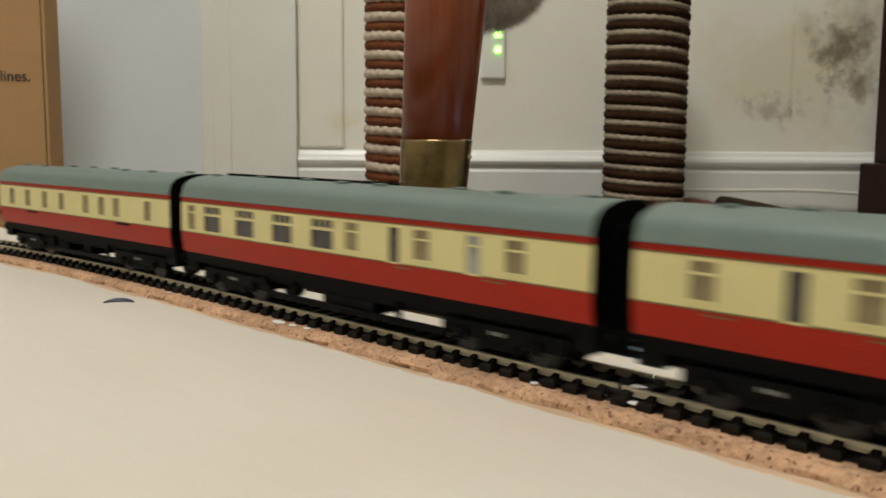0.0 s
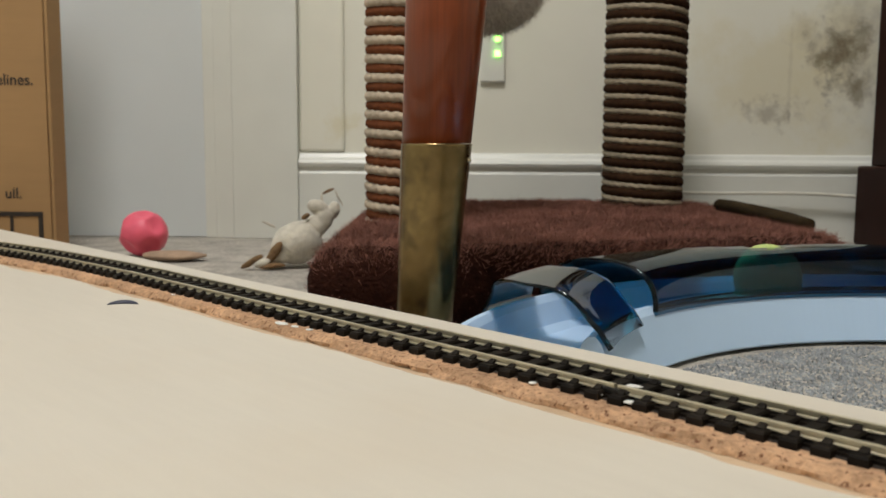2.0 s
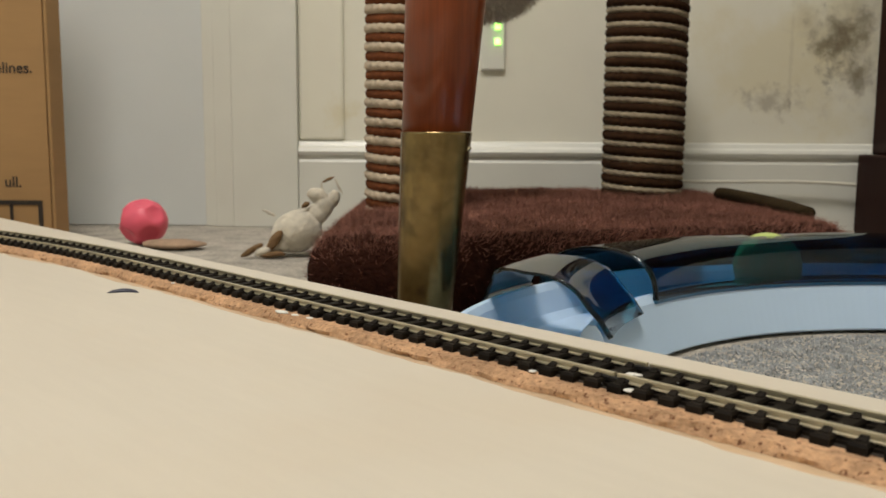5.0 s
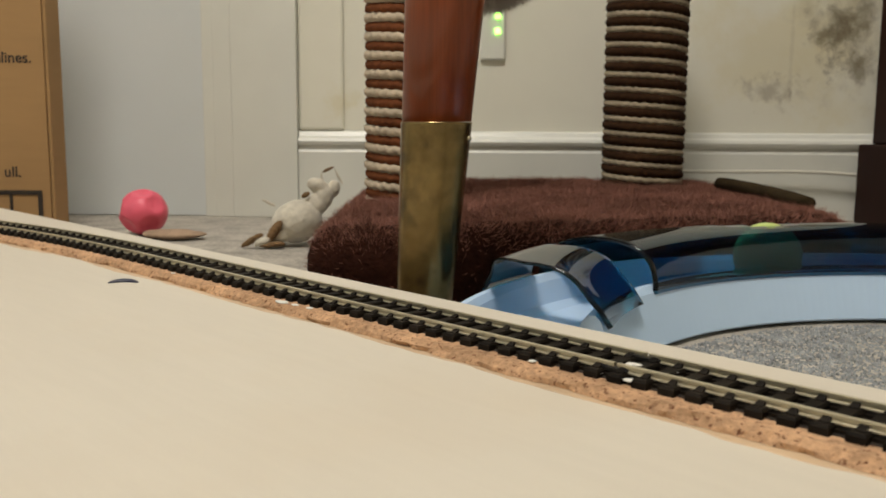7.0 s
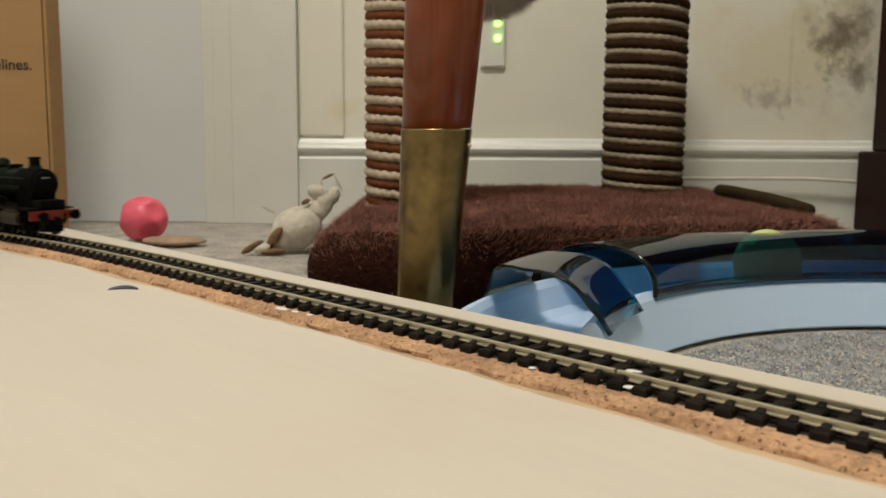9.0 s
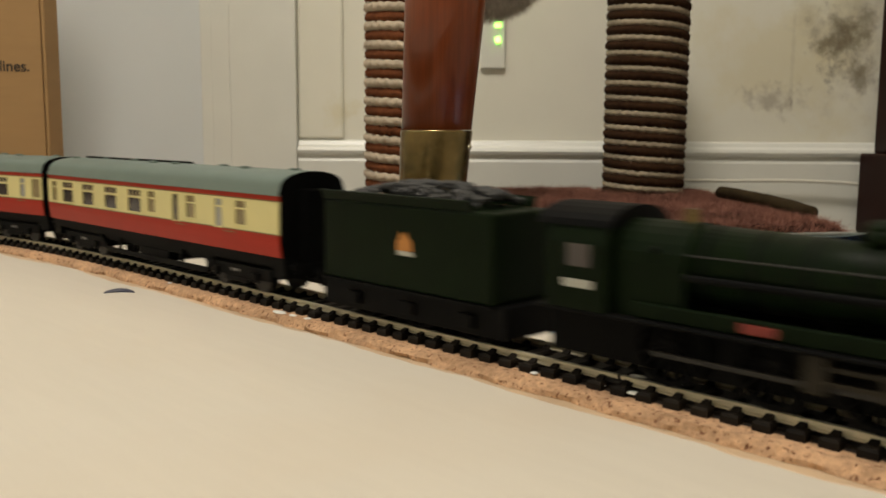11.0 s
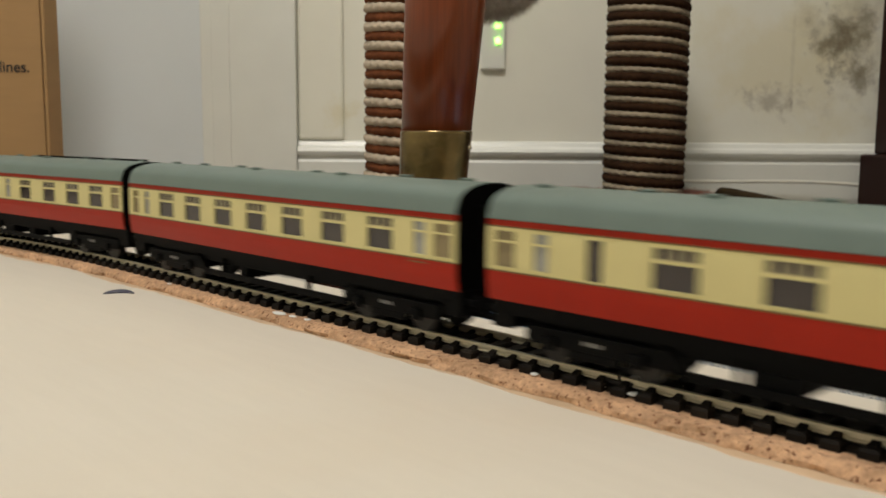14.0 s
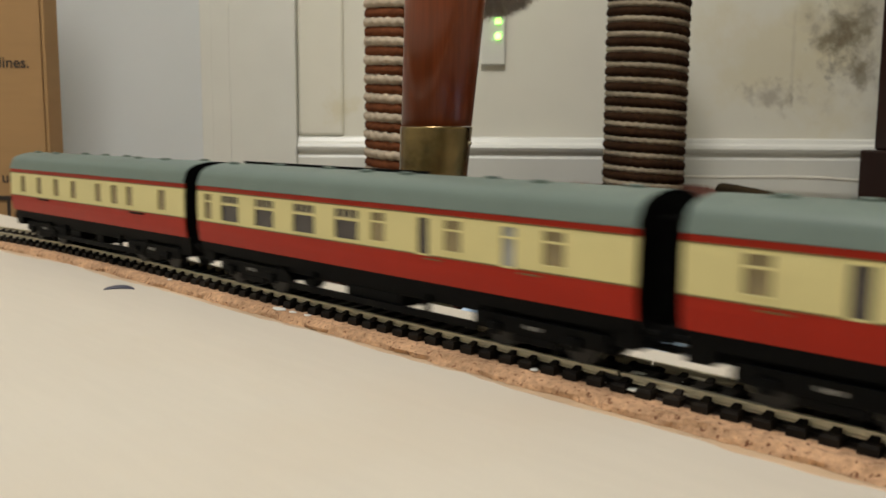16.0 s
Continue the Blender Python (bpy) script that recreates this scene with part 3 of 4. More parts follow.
def coach(length, windows, label, seed, handles=(), ridge=None, boxes=((-0.0330, -0.0185), (0.0020, 0.0105))):
    thing = tagged(empty("railway_coach"), label, "railway coach", "coaches of the model train")
    h = length / 2
    for sgn in (-1, 1):
        coach_side(thing, sgn, length, windows if sgn < 0 else [(-cx, w, a, b, k) for cx, w, a, b, k in windows])
    pr = profile_roof()
    bm = loft(bmesh.new(), [[(x, y, z) for y, z in pr] for x in (-h, h)], closed=False)
    part("roof", bm, M_ROOF, thing, "matt grey roof", smooth=True)
    rnd = random.Random(seed)
    for i in range(8):
        xx = -h + length * (i + 0.5 + rnd.uniform(-0.2, 0.2)) / 8
        y = rnd.choice((-0.004, 0.0, 0.004))
        part("roof_vent", box(bmesh.new(), xx - 0.0028, xx + 0.0028, y - 0.0013, y + 0.0013, 0.0545, 0.0567, bev=0.0004), M_ROOF, thing)
    for q in (-1, 1):
        x0, x1 = sorted((q * (h - 0.001), q * h))
        bm = bmesh.new()
        rows = [(sg * side_y(z) * 0.995, z) for sg, zz in ((-1, (0.0187, 0.023, 0.030, 0.040, 0.0457)), (1, (0.0457, 0.040, 0.030, 0.023, 0.0187))) for z in zz]
        rows = rows[:5] + [(0.0172 * math.cos(math.pi * i / 10) * -1, 0.0471 + 0.0084 * math.sin(math.pi * i / 10) ** 0.68) for i in range(1, 10)] + rows[5:]
        loft(bm, [[(x, y, z) for y, z in rows] for x in (x0, x1)], cap=True)
        part("end_wall", bm, M_BELLOWS, thing, "black coach end")
        bl = bmesh.new()
        for k in range(4):
            xa, xb = sorted((q * (h + 0.0012 * k), q * (h + 0.0012 * k + 0.0009)))
            e = 0.0 if k % 2 else 0.0006
            box(bl, xa, xb, -0.0068 - e, 0.0068 + e, 0.0165, 0.0475 + e, bev=0.0002)
        part("gangway_bellows", bl, M_BELLOWS, thing, "black corridor bellows")
        for sg in (-1, 1):
            bf = bmesh.new()
            tube(bf, (q * h, sg * 0.0115, 0.0143), (q * (h + 0.0048), sg * 0.0115, 0.0143), 0.0011, seg=10)
            tube(bf, (q * (h + 0.0048), sg * 0.0115, 0.0143), (q * (h + 0.0056), sg * 0.0115, 0.0143), 0.0029, seg=16)
            part("buffer", bf, M_BLACK, thing)
        part("headstock", B(*sorted((q * (h - 0.009), q * (h - 0.0002))), -0.0150, 0.0150, 0.0092, 0.0149), M_BLACK, thing)
        part("coupling", B(*sorted((q * (h - 0.01), q * (h + 0.0055))), -0.002, 0.002, 0.0070, 0.0085), M_BLACK, thing)
    part("underframe", B(-h, h, -0.0155, 0.0155, 0.0150, 0.0186), M_BLACK, thing)
    for sgn in (-1, 1):
        bm = bmesh.new()
        y0, y1 = sorted((sgn * 0.0135, sgn * 0.0150))
        box(bm, -h + 0.004, h - 0.004, y0, y1, 0.0138, 0.0170)
        box(bm, -0.052, 0.060, y0, y1, 0.0046, 0.0072)
        for x0, x1 in ((-0.060, -0.050), (0.066, 0.058)):
            loft(bm, [[(x1, y0, 0.0046), (x1, y1, 0.0046), (x1, y1, 0.0066), (x1, y0, 0.0066)],
                      [(x0, y0, 0.0130), (x0, y1, 0.0130), (x0, y1, 0.0150), (x0, y0, 0.0150)]], cap=True)
        for x0, w in ((-0.0355, 0.0008), (0.0335, 0.0010)):
            box(bm, x0 - w, x0 + w, y0, y1, 0.0060, 0.0145)
        part("truss", bm, M_BLACK, thing)
    for x0, x1 in boxes:
        part("battery_box", B(x0, x1, -0.0135, 0.0135, 0.0058, 0.0112, bev=0.0004), M_BLACK, thing)
    part("equipment_pan", B(-0.060, 0.060, -0.0130, 0.0130, 0.0108, 0.0149, bev=0.0004), M_BLACK, thing, "dark underfloor equipment")
    part("vacuum_cylinder", T((0.024, -0.004, 0.0115), (0.024, 0.004, 0.0115), 0.0040, seg=18), M_BLACK, thing)
    if ridge:
        part("roof_strip", box(bmesh.new(), ridge[0], ridge[1], 0.0030, 0.0042, 0.0552, 0.0568), M_BLACK, thing, "thin black strip on the roof")
    for hx in handles:
        part("step_lettering", panel(bmesh.new(), hx - 0.0045, hx + 0.0045, Z1 - 0.0016, Z1 - 0.0011, -1, 0.0001, 0.0004), M_LINE, thing, "small gold printed marking")
    for q in (-1, 1):
        bogie(thing, q * (h - 0.041))
    return thing


WB, WT = 0.0301, 0.0418        # foot and head of the large windows


def big(xs):
    return [(x, 0.0146, WB, WT, "big") for x in xs]


def win_open():
    """Seven large windows with narrow ones at the ends."""
    return [(-0.1167, 0.0062, WB, WT, "blind"), (-0.1040, 0.0050, WB, WT, "frost"), (0.1062, 0.0058, WB, WT, "frost"), (0.1183, 0.0088, WB, WT, "blind")] + big(
        (-0.0828, -0.0562, -0.0283, -0.0007, 0.0272, 0.0552, 0.0843))


def win_buffet():
    return [(-0.1170, 0.0085, WB, WT, "blind"), (-0.1018, 0.0055, WB, WT, "frost"), (-0.0812, 0.0056, WB - 0.0008, WT, "door"),
            (0.1022, 0.0062, WB, WT, "frost"), (0.1177, 0.0090, WB, WT, "blind")] + big((-0.0538, -0.0204, 0.0122, 0.0448, 0.0772))


def win_brake():
    return [(-0.1146, 0.0060, WB, WT, "blind"), (0.0100, 0.0078, WB + 0.001, WT, "blind"), (0.0351, 0.0056, WB - 0.0012, WT, "door"),
            (0.0500, 0.0082, WB + 0.001, WT, "blind"), (0.0758, 0.0060, WB - 0.0012, WT, "frost"), (0.0946, 0.0085, WB + 0.001, WT, "blind")] + big(
        (-0.0953, -0.0670, -0.0375, -0.0091))


def win_brake_back():
    return [(-0.1028, 0.0078, WB + 0.001, WT, "blind"), (-0.0768, 0.0056, WB - 0.0012, WT, "door"), (-0.0588, 0.0080, WB + 0.001, WT, "blind"),
            (-0.0357, 0.0060, WB - 0.0012, WT, "frost"), (-0.0141, 0.0066, WB, WT, "frost"), (0.1177, 0.0088, WB, WT, "blind")] + big(
        (0.0098, 0.0410, 0.0698, 0.0967))


def win_last():
    return [(x, 0.0070, WB + 0.0010, WT - 0.0006, "plain") for x in (-0.0885, -0.0640, -0.0390, -0.0155, 0.0162, 0.0355, 0.0527, 0.0868)]


brake = coach(L_BODY, win_brake(), "crimson and cream brake coach with four large windows", 1, (0.040, 0.085), (-0.116, 0.015), ((-0.0150, 0.0180),))
brake_back = coach(L_BODY, win_brake_back(), "crimson and cream brake coach, guard's end trailing", 2, (-0.098, -0.054), (-0.015, 0.116))
saloon = coach(L_BODY, win_open(), "crimson and cream saloon coach with seven large windows", 3, (0.105,), None, ((-0.0225, -0.0165),))
buffet = coach(L_BODY, win_buffet(), "crimson and cream coach with five large windows", 4, (0.100,))
buffet2 = copy_thing(buffet, Matrix())
brake2 = copy_thing(brake, Matrix())
last = coach(0.2175, win_last(), "shorter crimson and cream coach with small windows, end of train", 7, ())
for x in (-0.058, 0.060):
    part("door_step", panel(bmesh.new(), x - 0.0075, x + 0.0075, Z1 - 0.0014, Z1 - 0.0006, -1, 0.0006, 0.0008), M_BLACK, last, "dark door step")


def wheel_mesh(r, spokes):
    bm = bmesh.new()
    for rr, y0, y1, inner in ((r, -0.0014, 0.0014, r * 0.86),):
        seg = 36
        ring = lambda q, y: [(q * math.cos(2 * math.pi * i / seg), y, q * math.sin(2 * math.pi * i / seg)) for i in range(seg)]
        loft(bm, [ring(inner, y0), ring(rr, y0), ring(rr, y1), ring(inner, y1), ring(inner, y0)])
    tube(bm, (0, -0.0015, 0), (0, 0.0015, 0), r * 0.2, seg=14)
    for i in range(spokes):
        a = 2 * math.pi * i / spokes
        tube(bm, (r * 0.15 * math.cos(a), 0, r * 0.15 * math.sin(a)), (r * 0.9 * math.cos(a), 0, r * 0.9 * math.sin(a)), 0.0007, 0.0005, seg=6)
    return bm


ROLLING = []          # wheels: part, place along and across, radius


def tender():
    th = tagged(empty("tender"), "dark green locomotive tender with an orange and white crest", "tender")
    h = 0.0440
    back = h + 0.0055
    bm = B(-back, h, -0.0165, 0.0165, 0.0150, 0.0465, bev=0.0012)
    part("tank", bm, M_LGREEN, th)
    bm = bmesh.new()
    for sg in (-1, 1):
        rows = [(sg * 0.0165, 0.0465), (sg * 0.0172, 0.0490), (sg * 0.0178, 0.0500), (sg * 0.0172, 0.0503), (sg * 0.0160, 0.0485), (sg * 0.0155, 0.0465)]
        loft(bm, [[(x, y, z) for y, z in rows] for x in (-back, h - 0.01)], cap=True)
    part("coping", bm, M_LGREEN, th)
    bm = bmesh.new()
    rnd = random.Random(4)
    for _ in range(260):
        x = rnd.uniform(-h + 0.004, h - 0.012)
        y = rnd.uniform(-0.013, 0.013)
        top = 0.0465 + 0.0075 * max(0, 1 - (y / 0.016) ** 2) * max(0, 1 - (x / 0.05) ** 2)
        ball(bm, (x, y, top), rnd.uniform(0.0012, 0.0028), 1, (1, 0.8, 0.8))
    tagged(part("coal_load", bm, M_COAL, th), "heaped black coal", kind="stuff")
    part("frame", B(-back - 0.003, h + 0.004, -0.0142, 0.0142, 0.0035, 0.0149, bev=0.0005), M_BLACK, th)
    part("buffer_beam", B(-back - 0.0044, -back - 0.0032, -0.0155, 0.0155, 0.0100, 0.0160), M_BLACK, th)
    for sg in (-1, 1):
        part("footstep_valance", B(-back, h, *sorted((sg * 0.0150, sg * 0.0170)), 0.0140, 0.0150), M_BLACK, th)
        y = sg * 0.01665
        bm = loft(bmesh.new(), [[(x, y + sg * d, z) for x, z in ((-0.0044, 0.0296), (-0.0040, 0.0335), (-0.0030, 0.0338), (-0.0022, 0.0368), (-0.0006, 0.0352),
                                (0.0010, 0.0370), (0.0022, 0.0346), (0.0036, 0.0340), (0.0044, 0.0300))] for d in (0.0, 0.00025)], cap=True)
        bmesh.ops.recalc_face_normals(bm, faces=bm.faces)
        part("crest", bm, M_ORANGE, th, "orange heraldic crest shape")
        part("crest_scroll", B(-0.0036, 0.0048, *sorted((y, y + sg * 0.0004)), 0.0280, 0.0297, bev=0.0001), M_PALE, th)
        for x in (-0.031, 0.0, 0.031):
            w = part("wheel", wheel_mesh(0.0078, 10), M_BLACK, th)
            ROLLING.append((w, x, sg * 0.0088, 0.0078))
            part("axlebox", B(x - 0.003, x + 0.003, *sorted((sg * 0.0140, sg * 0.0162)), 0.0060, 0.0110, bev=0.0004), M_BLACK, th)
        bf = tube(bmesh.new(), (-back - 0.0044, sg * 0.0115, 0.0135), (-back - 0.0085, sg * 0.0115, 0.0135), 0.0012, seg=10)
        tube(bf, (-back - 0.0085, sg * 0.0115, 0.0135), (-back - 0.0092, sg * 0.0115, 0.0135), 0.003, seg=16)
        part("buffer", bf, M_BLACK, th)
    return th


def locomotive():
    th = tagged(empty("steam_locomotive"), "dark green steam locomotive with a black smokebox and red buffer beam", "locomotive")
    h = 0.082
    part("running_plate", B(-h, h - 0.004, -0.0165, 0.0165, 0.0185, 0.0196, bev=0.0003), M_BLACK, th)
    part("frame", B(-h, h - 0.002, -0.0068, 0.0068, 0.0036, 0.0185), M_BLACK, th)
    part("boiler", T((-0.030, 0, 0.0355), (0.048, 0, 0.0355), 0.0118, 0.0097, seg=36), M_LGREEN, th, smooth=True)
    bm = bmesh.new()
    for i in range(6):
        x = -0.026 + i * 0.0145
        r = 0.0118 - 0.0021 * (x + 0.03) / 0.078
        tube(bm, (x, 0, 0.0355), (x + 0.0012, 0, 0.0355), r + 0.0002, seg=36)
    part("boiler_band", bm, M_BLACK, th)
    rows = [(-0.0125, 0.0197), (-0.0128, 0.034)] + [(-0.0128 * math.cos(math.pi * i / 12), 0.036 + 0.0118 * math.sin(math.pi * i / 12)) for i in range(13)] + [(0.0128, 0.034), (0.0125, 0.0197)]
    part("firebox", loft(bmesh.new(), [[(x, y, z) for y, z in rows] for x in (-0.054, -0.0302)], cap=True), M_LGREEN, th)
    sb = tube(bmesh.new(), (0.0482, 0, 0.0355), (0.0700, 0, 0.0355), 0.0102, seg=36)
    box(sb, 0.050, 0.069, -0.0085, 0.0085, 0.0196, 0.0300)
    part("smokebox", sb, M_BELLOWS, th, "matt black smokebox")
    dr = tube(bmesh.new(), (0.0700, 0, 0.0355), (0.0712, 0, 0.0355), 0.0090, 0.0083, seg=32)
    tube(dr, (0.0712, 0, 0.0355), (0.0722, 0, 0.0355), 0.0070, 0.0030, seg=32)
    tube(dr, (0.0722, 0, 0.0355), (0.0745, 0, 0.0355), 0.0008, seg=8)
    part("smokebox_door", dr, M_BLACK, th)
    part("number_plate", B(0.0708, 0.0722, -0.0028, 0.0028, 0.0392, 0.0400), M_DATA, th, "small pale plate bar")
    ch = tube(bmesh.new(), (0.0595, 0, 0.0448), (0.0595, 0, 0.0475), 0.0055, 0.0036, seg=24)
    tube(ch, (0.0595, 0, 0.0475), (0.0595, 0, 0.0525), 0.0036, 0.0034, seg=24)
    tube(ch, (0.0595, 0, 0.0522), (0.0595, 0, 0.0535), 0.0043, 0.0040, seg=24)
    part("chimney", ch, M_BLACK, th)
    part("dome", ball(tube(bmesh.new(), (0.018, 0, 0.0455), (0.018, 0, 0.0495), 0.0048, 0.0045, seg=24), (0.018, 0, 0.0495), 0.0045, 3, (1, 1, 0.6)), M_LGREEN, th, smooth=True)
    part("safety_valve", tube(bmesh.new(), (-0.036, 0, 0.047), (-0.036, 0, 0.0515), 0.0024, 0.0016, seg=16), M_BRASS, th)
    rows = [(-0.0165, 0.0197), (-0.0168, 0.040), (-0.0155, 0.0445)] + [(-0.0155 * math.cos(math.pi * i / 10), 0.0445 + 0.0065 * math.sin(math.pi * i / 10)) for i in range(1, 10)] + [(0.0155, 0.0445), (0.0168, 0.040), (0.0165, 0.0197)]
    part("cab", loft(bmesh.new(), [[(x, y, z) for y, z in rows] for x in (-0.077, -0.0542)], cap=True), M_LGREEN, th)
    rr = [(y * 1.03, z + 0.0008) for y, z in rows[2:-2]]
    part("cab_roof", loft(bmesh.new(), [[(x, y, z) for y, z in rr] for x in (-0.0815, -0.0535)], cap=True), M_BLACK, th)
    for sg in (-1, 1):
        part("cab_window", B(-0.0685, -0.0600, *sorted((sg * 0.0166, sg * 0.0172)), 0.0330, 0.0400), M_WGLASS, th)
        part("cabside_plate", B(-0.0700, -0.0590, *sorted((sg * 0.0167, sg * 0.0172)), 0.0265, 0.0290), M_PALE, th, "pale plate bar")
        part("splasher", B(-0.046, 0.030, *sorted((sg * 0.0125, sg * 0.0140)), 0.0196, 0.0245, bev=0.0006), M_LGREEN, th)
        part("handrail", tube(bmesh.new(), (-0.030, sg * 0.0128, 0.0395), (0.066, sg * 0.0120, 0.0395), 0.0003, seg=6), M_STEEL, th)
        cy = tube(bmesh.new(), (0.045, sg * 0.0150, 0.0125), (0.066, sg * 0.0150, 0.0125), 0.0045, seg=20)
        box(cy, 0.048, 0.064, *sorted((sg * 0.0110, sg * 0.0175)), 0.0140, 0.0188)
        part("cylinder", cy, M_GEAR, th)
        part("front_footstep", B(0.066, 0.0665, *sorted((sg * 0.0130, sg * 0.0165)), 0.0100, 0.0190), M_BLACK, th)
        bf = tube(bmesh.new(), (h, sg * 0.0115, 0.0150), (h + 0.0052, sg * 0.0115, 0.0150), 0.0016, 0.0012, seg=12)
        tube(bf, (h + 0.0052, sg * 0.0115, 0.0150), (h + 0.0061, sg * 0.0115, 0.0150), 0.0032, seg=18)
        part("buffer", bf, M_BLACK, th)
        for x in (0.040, 0.066):
            w = part("bogie_wheel", wheel_mesh(0.0062, 9), M_BLACK, th)
            ROLLING.append((w, x, sg * 0.0088, 0.0062))
        part("coupling_rod", B(-0.040, 0.026, *sorted((sg * 0.0122, sg * 0.0132)), 0.0092, 0.0106), M_STEEL, th)
    part("buffer_beam", B(h - 0.0012, h, -0.0178, 0.0178, 0.0120, 0.0182, bev=0.0002), M_BUFRED, th, "red front buffer beam")
    part("step_plate", B(0.0705, 0.0800, -0.0090, 0.0090, 0.0196, 0.0250, bev=0.0006), M_BLACK, th)
    for sg in (-1, 1):
        part("name_plate", B(-0.012, -0.002, *sorted((sg * 0.0140, sg * 0.0145)), 0.0205, 0.0232, bev=0.0002), M_BUFRED, th, "small red plate")
        part("ejector_pipe", tube(bmesh.new(), (-0.030, sg * 0.0123, 0.0330), (0.060, sg * 0.0113, 0.0330), 0.0011, seg=10), M_BLACK, th)
        gear = box(bmesh.new(), 0.006, 0.012, *sorted((sg * 0.0138, sg * 0.0158)), 0.0085, 0.0185, bev=0.0004)
        box(gear, 0.012, 0.046, *sorted((sg * 0.0142, sg * 0.0152)), 0.0150, 0.0162)
        box(gear, 0.012, 0.046, *sorted((sg * 0.0142, sg * 0.0152)), 0.0112, 0.0124)
        box(gear, 0.026, 0.031, *sorted((sg * 0.0142, sg * 0.0162)), 0.0095, 0.0170, bev=0.0004)
        part("valve_gear", gear, M_GEAR, th, "grimy grey-brown brackets and rods")
        part("wash_plug", ball(bmesh.new(), (-0.040, sg * 0.0128, 0.0400), 0.0012, 2), M_BLACK, th)
        part("brake_pipe", tube(bmesh.new(), (h + 0.001, sg * 0.0060, 0.0090), (h + 0.0015, sg * 0.0062, 0.0165), 0.0007, seg=8), M_BLACK, th)
    part("top_feed", B(0.030, 0.0365, -0.0050, 0.0050, 0.0455, 0.0480, bev=0.0008), M_BLACK, th)
    part("coupling_hook", B(h, h + 0.005, -0.0012, 0.0012, 0.0090, 0.0140), M_BLACK, th)
    return th


train_tender = tender()
loco = locomotive()
mesh = None
for sg in (-1, 1):
    for x in (-0.036, -0.004, 0.024):
        if mesh is None:
            w = part("driving_wheel", wheel_mesh(0.0118, 16), M_BLACK, loco)
            mesh = w.data
        else:
            w = new("driving_wheel", mesh)
            w.parent = loco
        ROLLING.append((w, x, sg * 0.0088, 0.0118))


# ---- things about the track ----
def hairs(spots, length, width, lean, seed, curl=0.35, clump=0.0):
    """Short tapered fibres standing on spots (place, normal)."""
    rnd = random.Random(seed)
    vs, fs = [], []
    for p, nrm in spots:
        ln = length * rnd.uniform(0.55, 1.2)
        side = Vector((rnd.gauss(0, 1), rnd.gauss(0, 1), rnd.gauss(0, 1))).normalized()
        dirn = (nrm + side * lean * rnd.random() + Vector((0.25, -0.15, -0.1)) * curl)
        if clump:
            q = p * 55
            dirn += Vector((noise.noise(q), noise.noise(q + Vector((7, 0, 0))), noise.noise(q + Vector((0, 7, 0))))) * clump
            ln *= 1 + 0.6 * noise.noise(p * 90)
        dirn.normalize()
        w = dirn.cross(side).normalized() * width
        k = len(vs)
        vs += [p - w, p + w, p + dirn * ln * 0.6 + w * 0.7, p + dirn * ln * 0.6 - w * 0.7, p + dirn * ln + side * ln * 0.25]
        fs += [(k, k + 1, k + 2, k + 3), (k + 3, k + 2, k + 4)]
    bm = bmesh.new()
    me = bpy.data.meshes.new("tmp")
    me.from_pydata([tuple(v) for v in vs], [], fs)
    bm.from_mesh(me)
    bpy.data.meshes.remove(me)
    return bm


def spots_on(bm, count, seed, keep=lambda p: True):
    bm.faces.ensure_lookup_table()
    rnd = random.Random(seed)
    areas = np.cumsum([f.calc_area() for f in bm.faces])
    out = []
    for _ in range(count):
        f = bm.faces[int(np.searchsorted(areas, rnd.random() * areas[-1]))]
        v = [l.vert.co for l in f.loops]
        i = rnd.randrange(1, len(v) - 1)
        a, b = rnd.random(), rnd.random()
        if a + b > 1:
            a, b = 1 - a, 1 - b
        p = v[0] + (v[i] - v[0]) * a + (v[i + 1] - v[0]) * b
        if keep(p):
            out.append((p.copy(), f.normal.copy()))
    return out


# a tapered, splayed mahogany leg in a brass cap
leg = tagged(empty("table_leg", pose(0, 0, 0)), "tapered mahogany furniture leg in a worn brass ferrule", "furniture leg")


def leg_at(z):
    return Vector((-0.0117 + 0.0635 * z, 0.52 + 0.02 * z, z)), 0.0150 + 0.0395 * z


def leg_skin(zs, grow=0.0, seg=48):
    rings = []
    for z in zs:
        c, r = leg_at(z)
        rings.append([c + Vector((math.cos(a), math.sin(a), 0)) * (r + grow) for a in [2 * math.pi * i / seg for i in range(seg)]])
    return loft(bmesh.new(), rings, cap=True)


part("wooden_shaft", leg_skin([0.1261, 0.2, 0.3, 0.45]), M_MAHOG, leg, "glossy red-brown wood", smooth=True)
part("ferrule", leg_skin([0.004, 0.03, 0.06, 0.09, 0.1245, 0.1258], 0.0006), M_BRASS, leg, "scratched brass cap", smooth=True)
part("foot_pad", leg_skin([0.0, 0.0039], -0.002), M_BLACK, leg)
c, r = leg_at(0.1165)
part("screw", ball(bmesh.new(), c + Vector((math.cos(-0.35) * (r + 0.0006), math.sin(-0.35) * (r + 0.0006), 0)), 0.0017, 2), M_STEELSCREW, leg, smooth=True)

# cat tree
tree = tagged(empty("cat_tree", pose(0, 0, 0)), "cat scratching tree with brown plush base and rope-wound posts", "cat tree")
TREE_Z = 0.0545


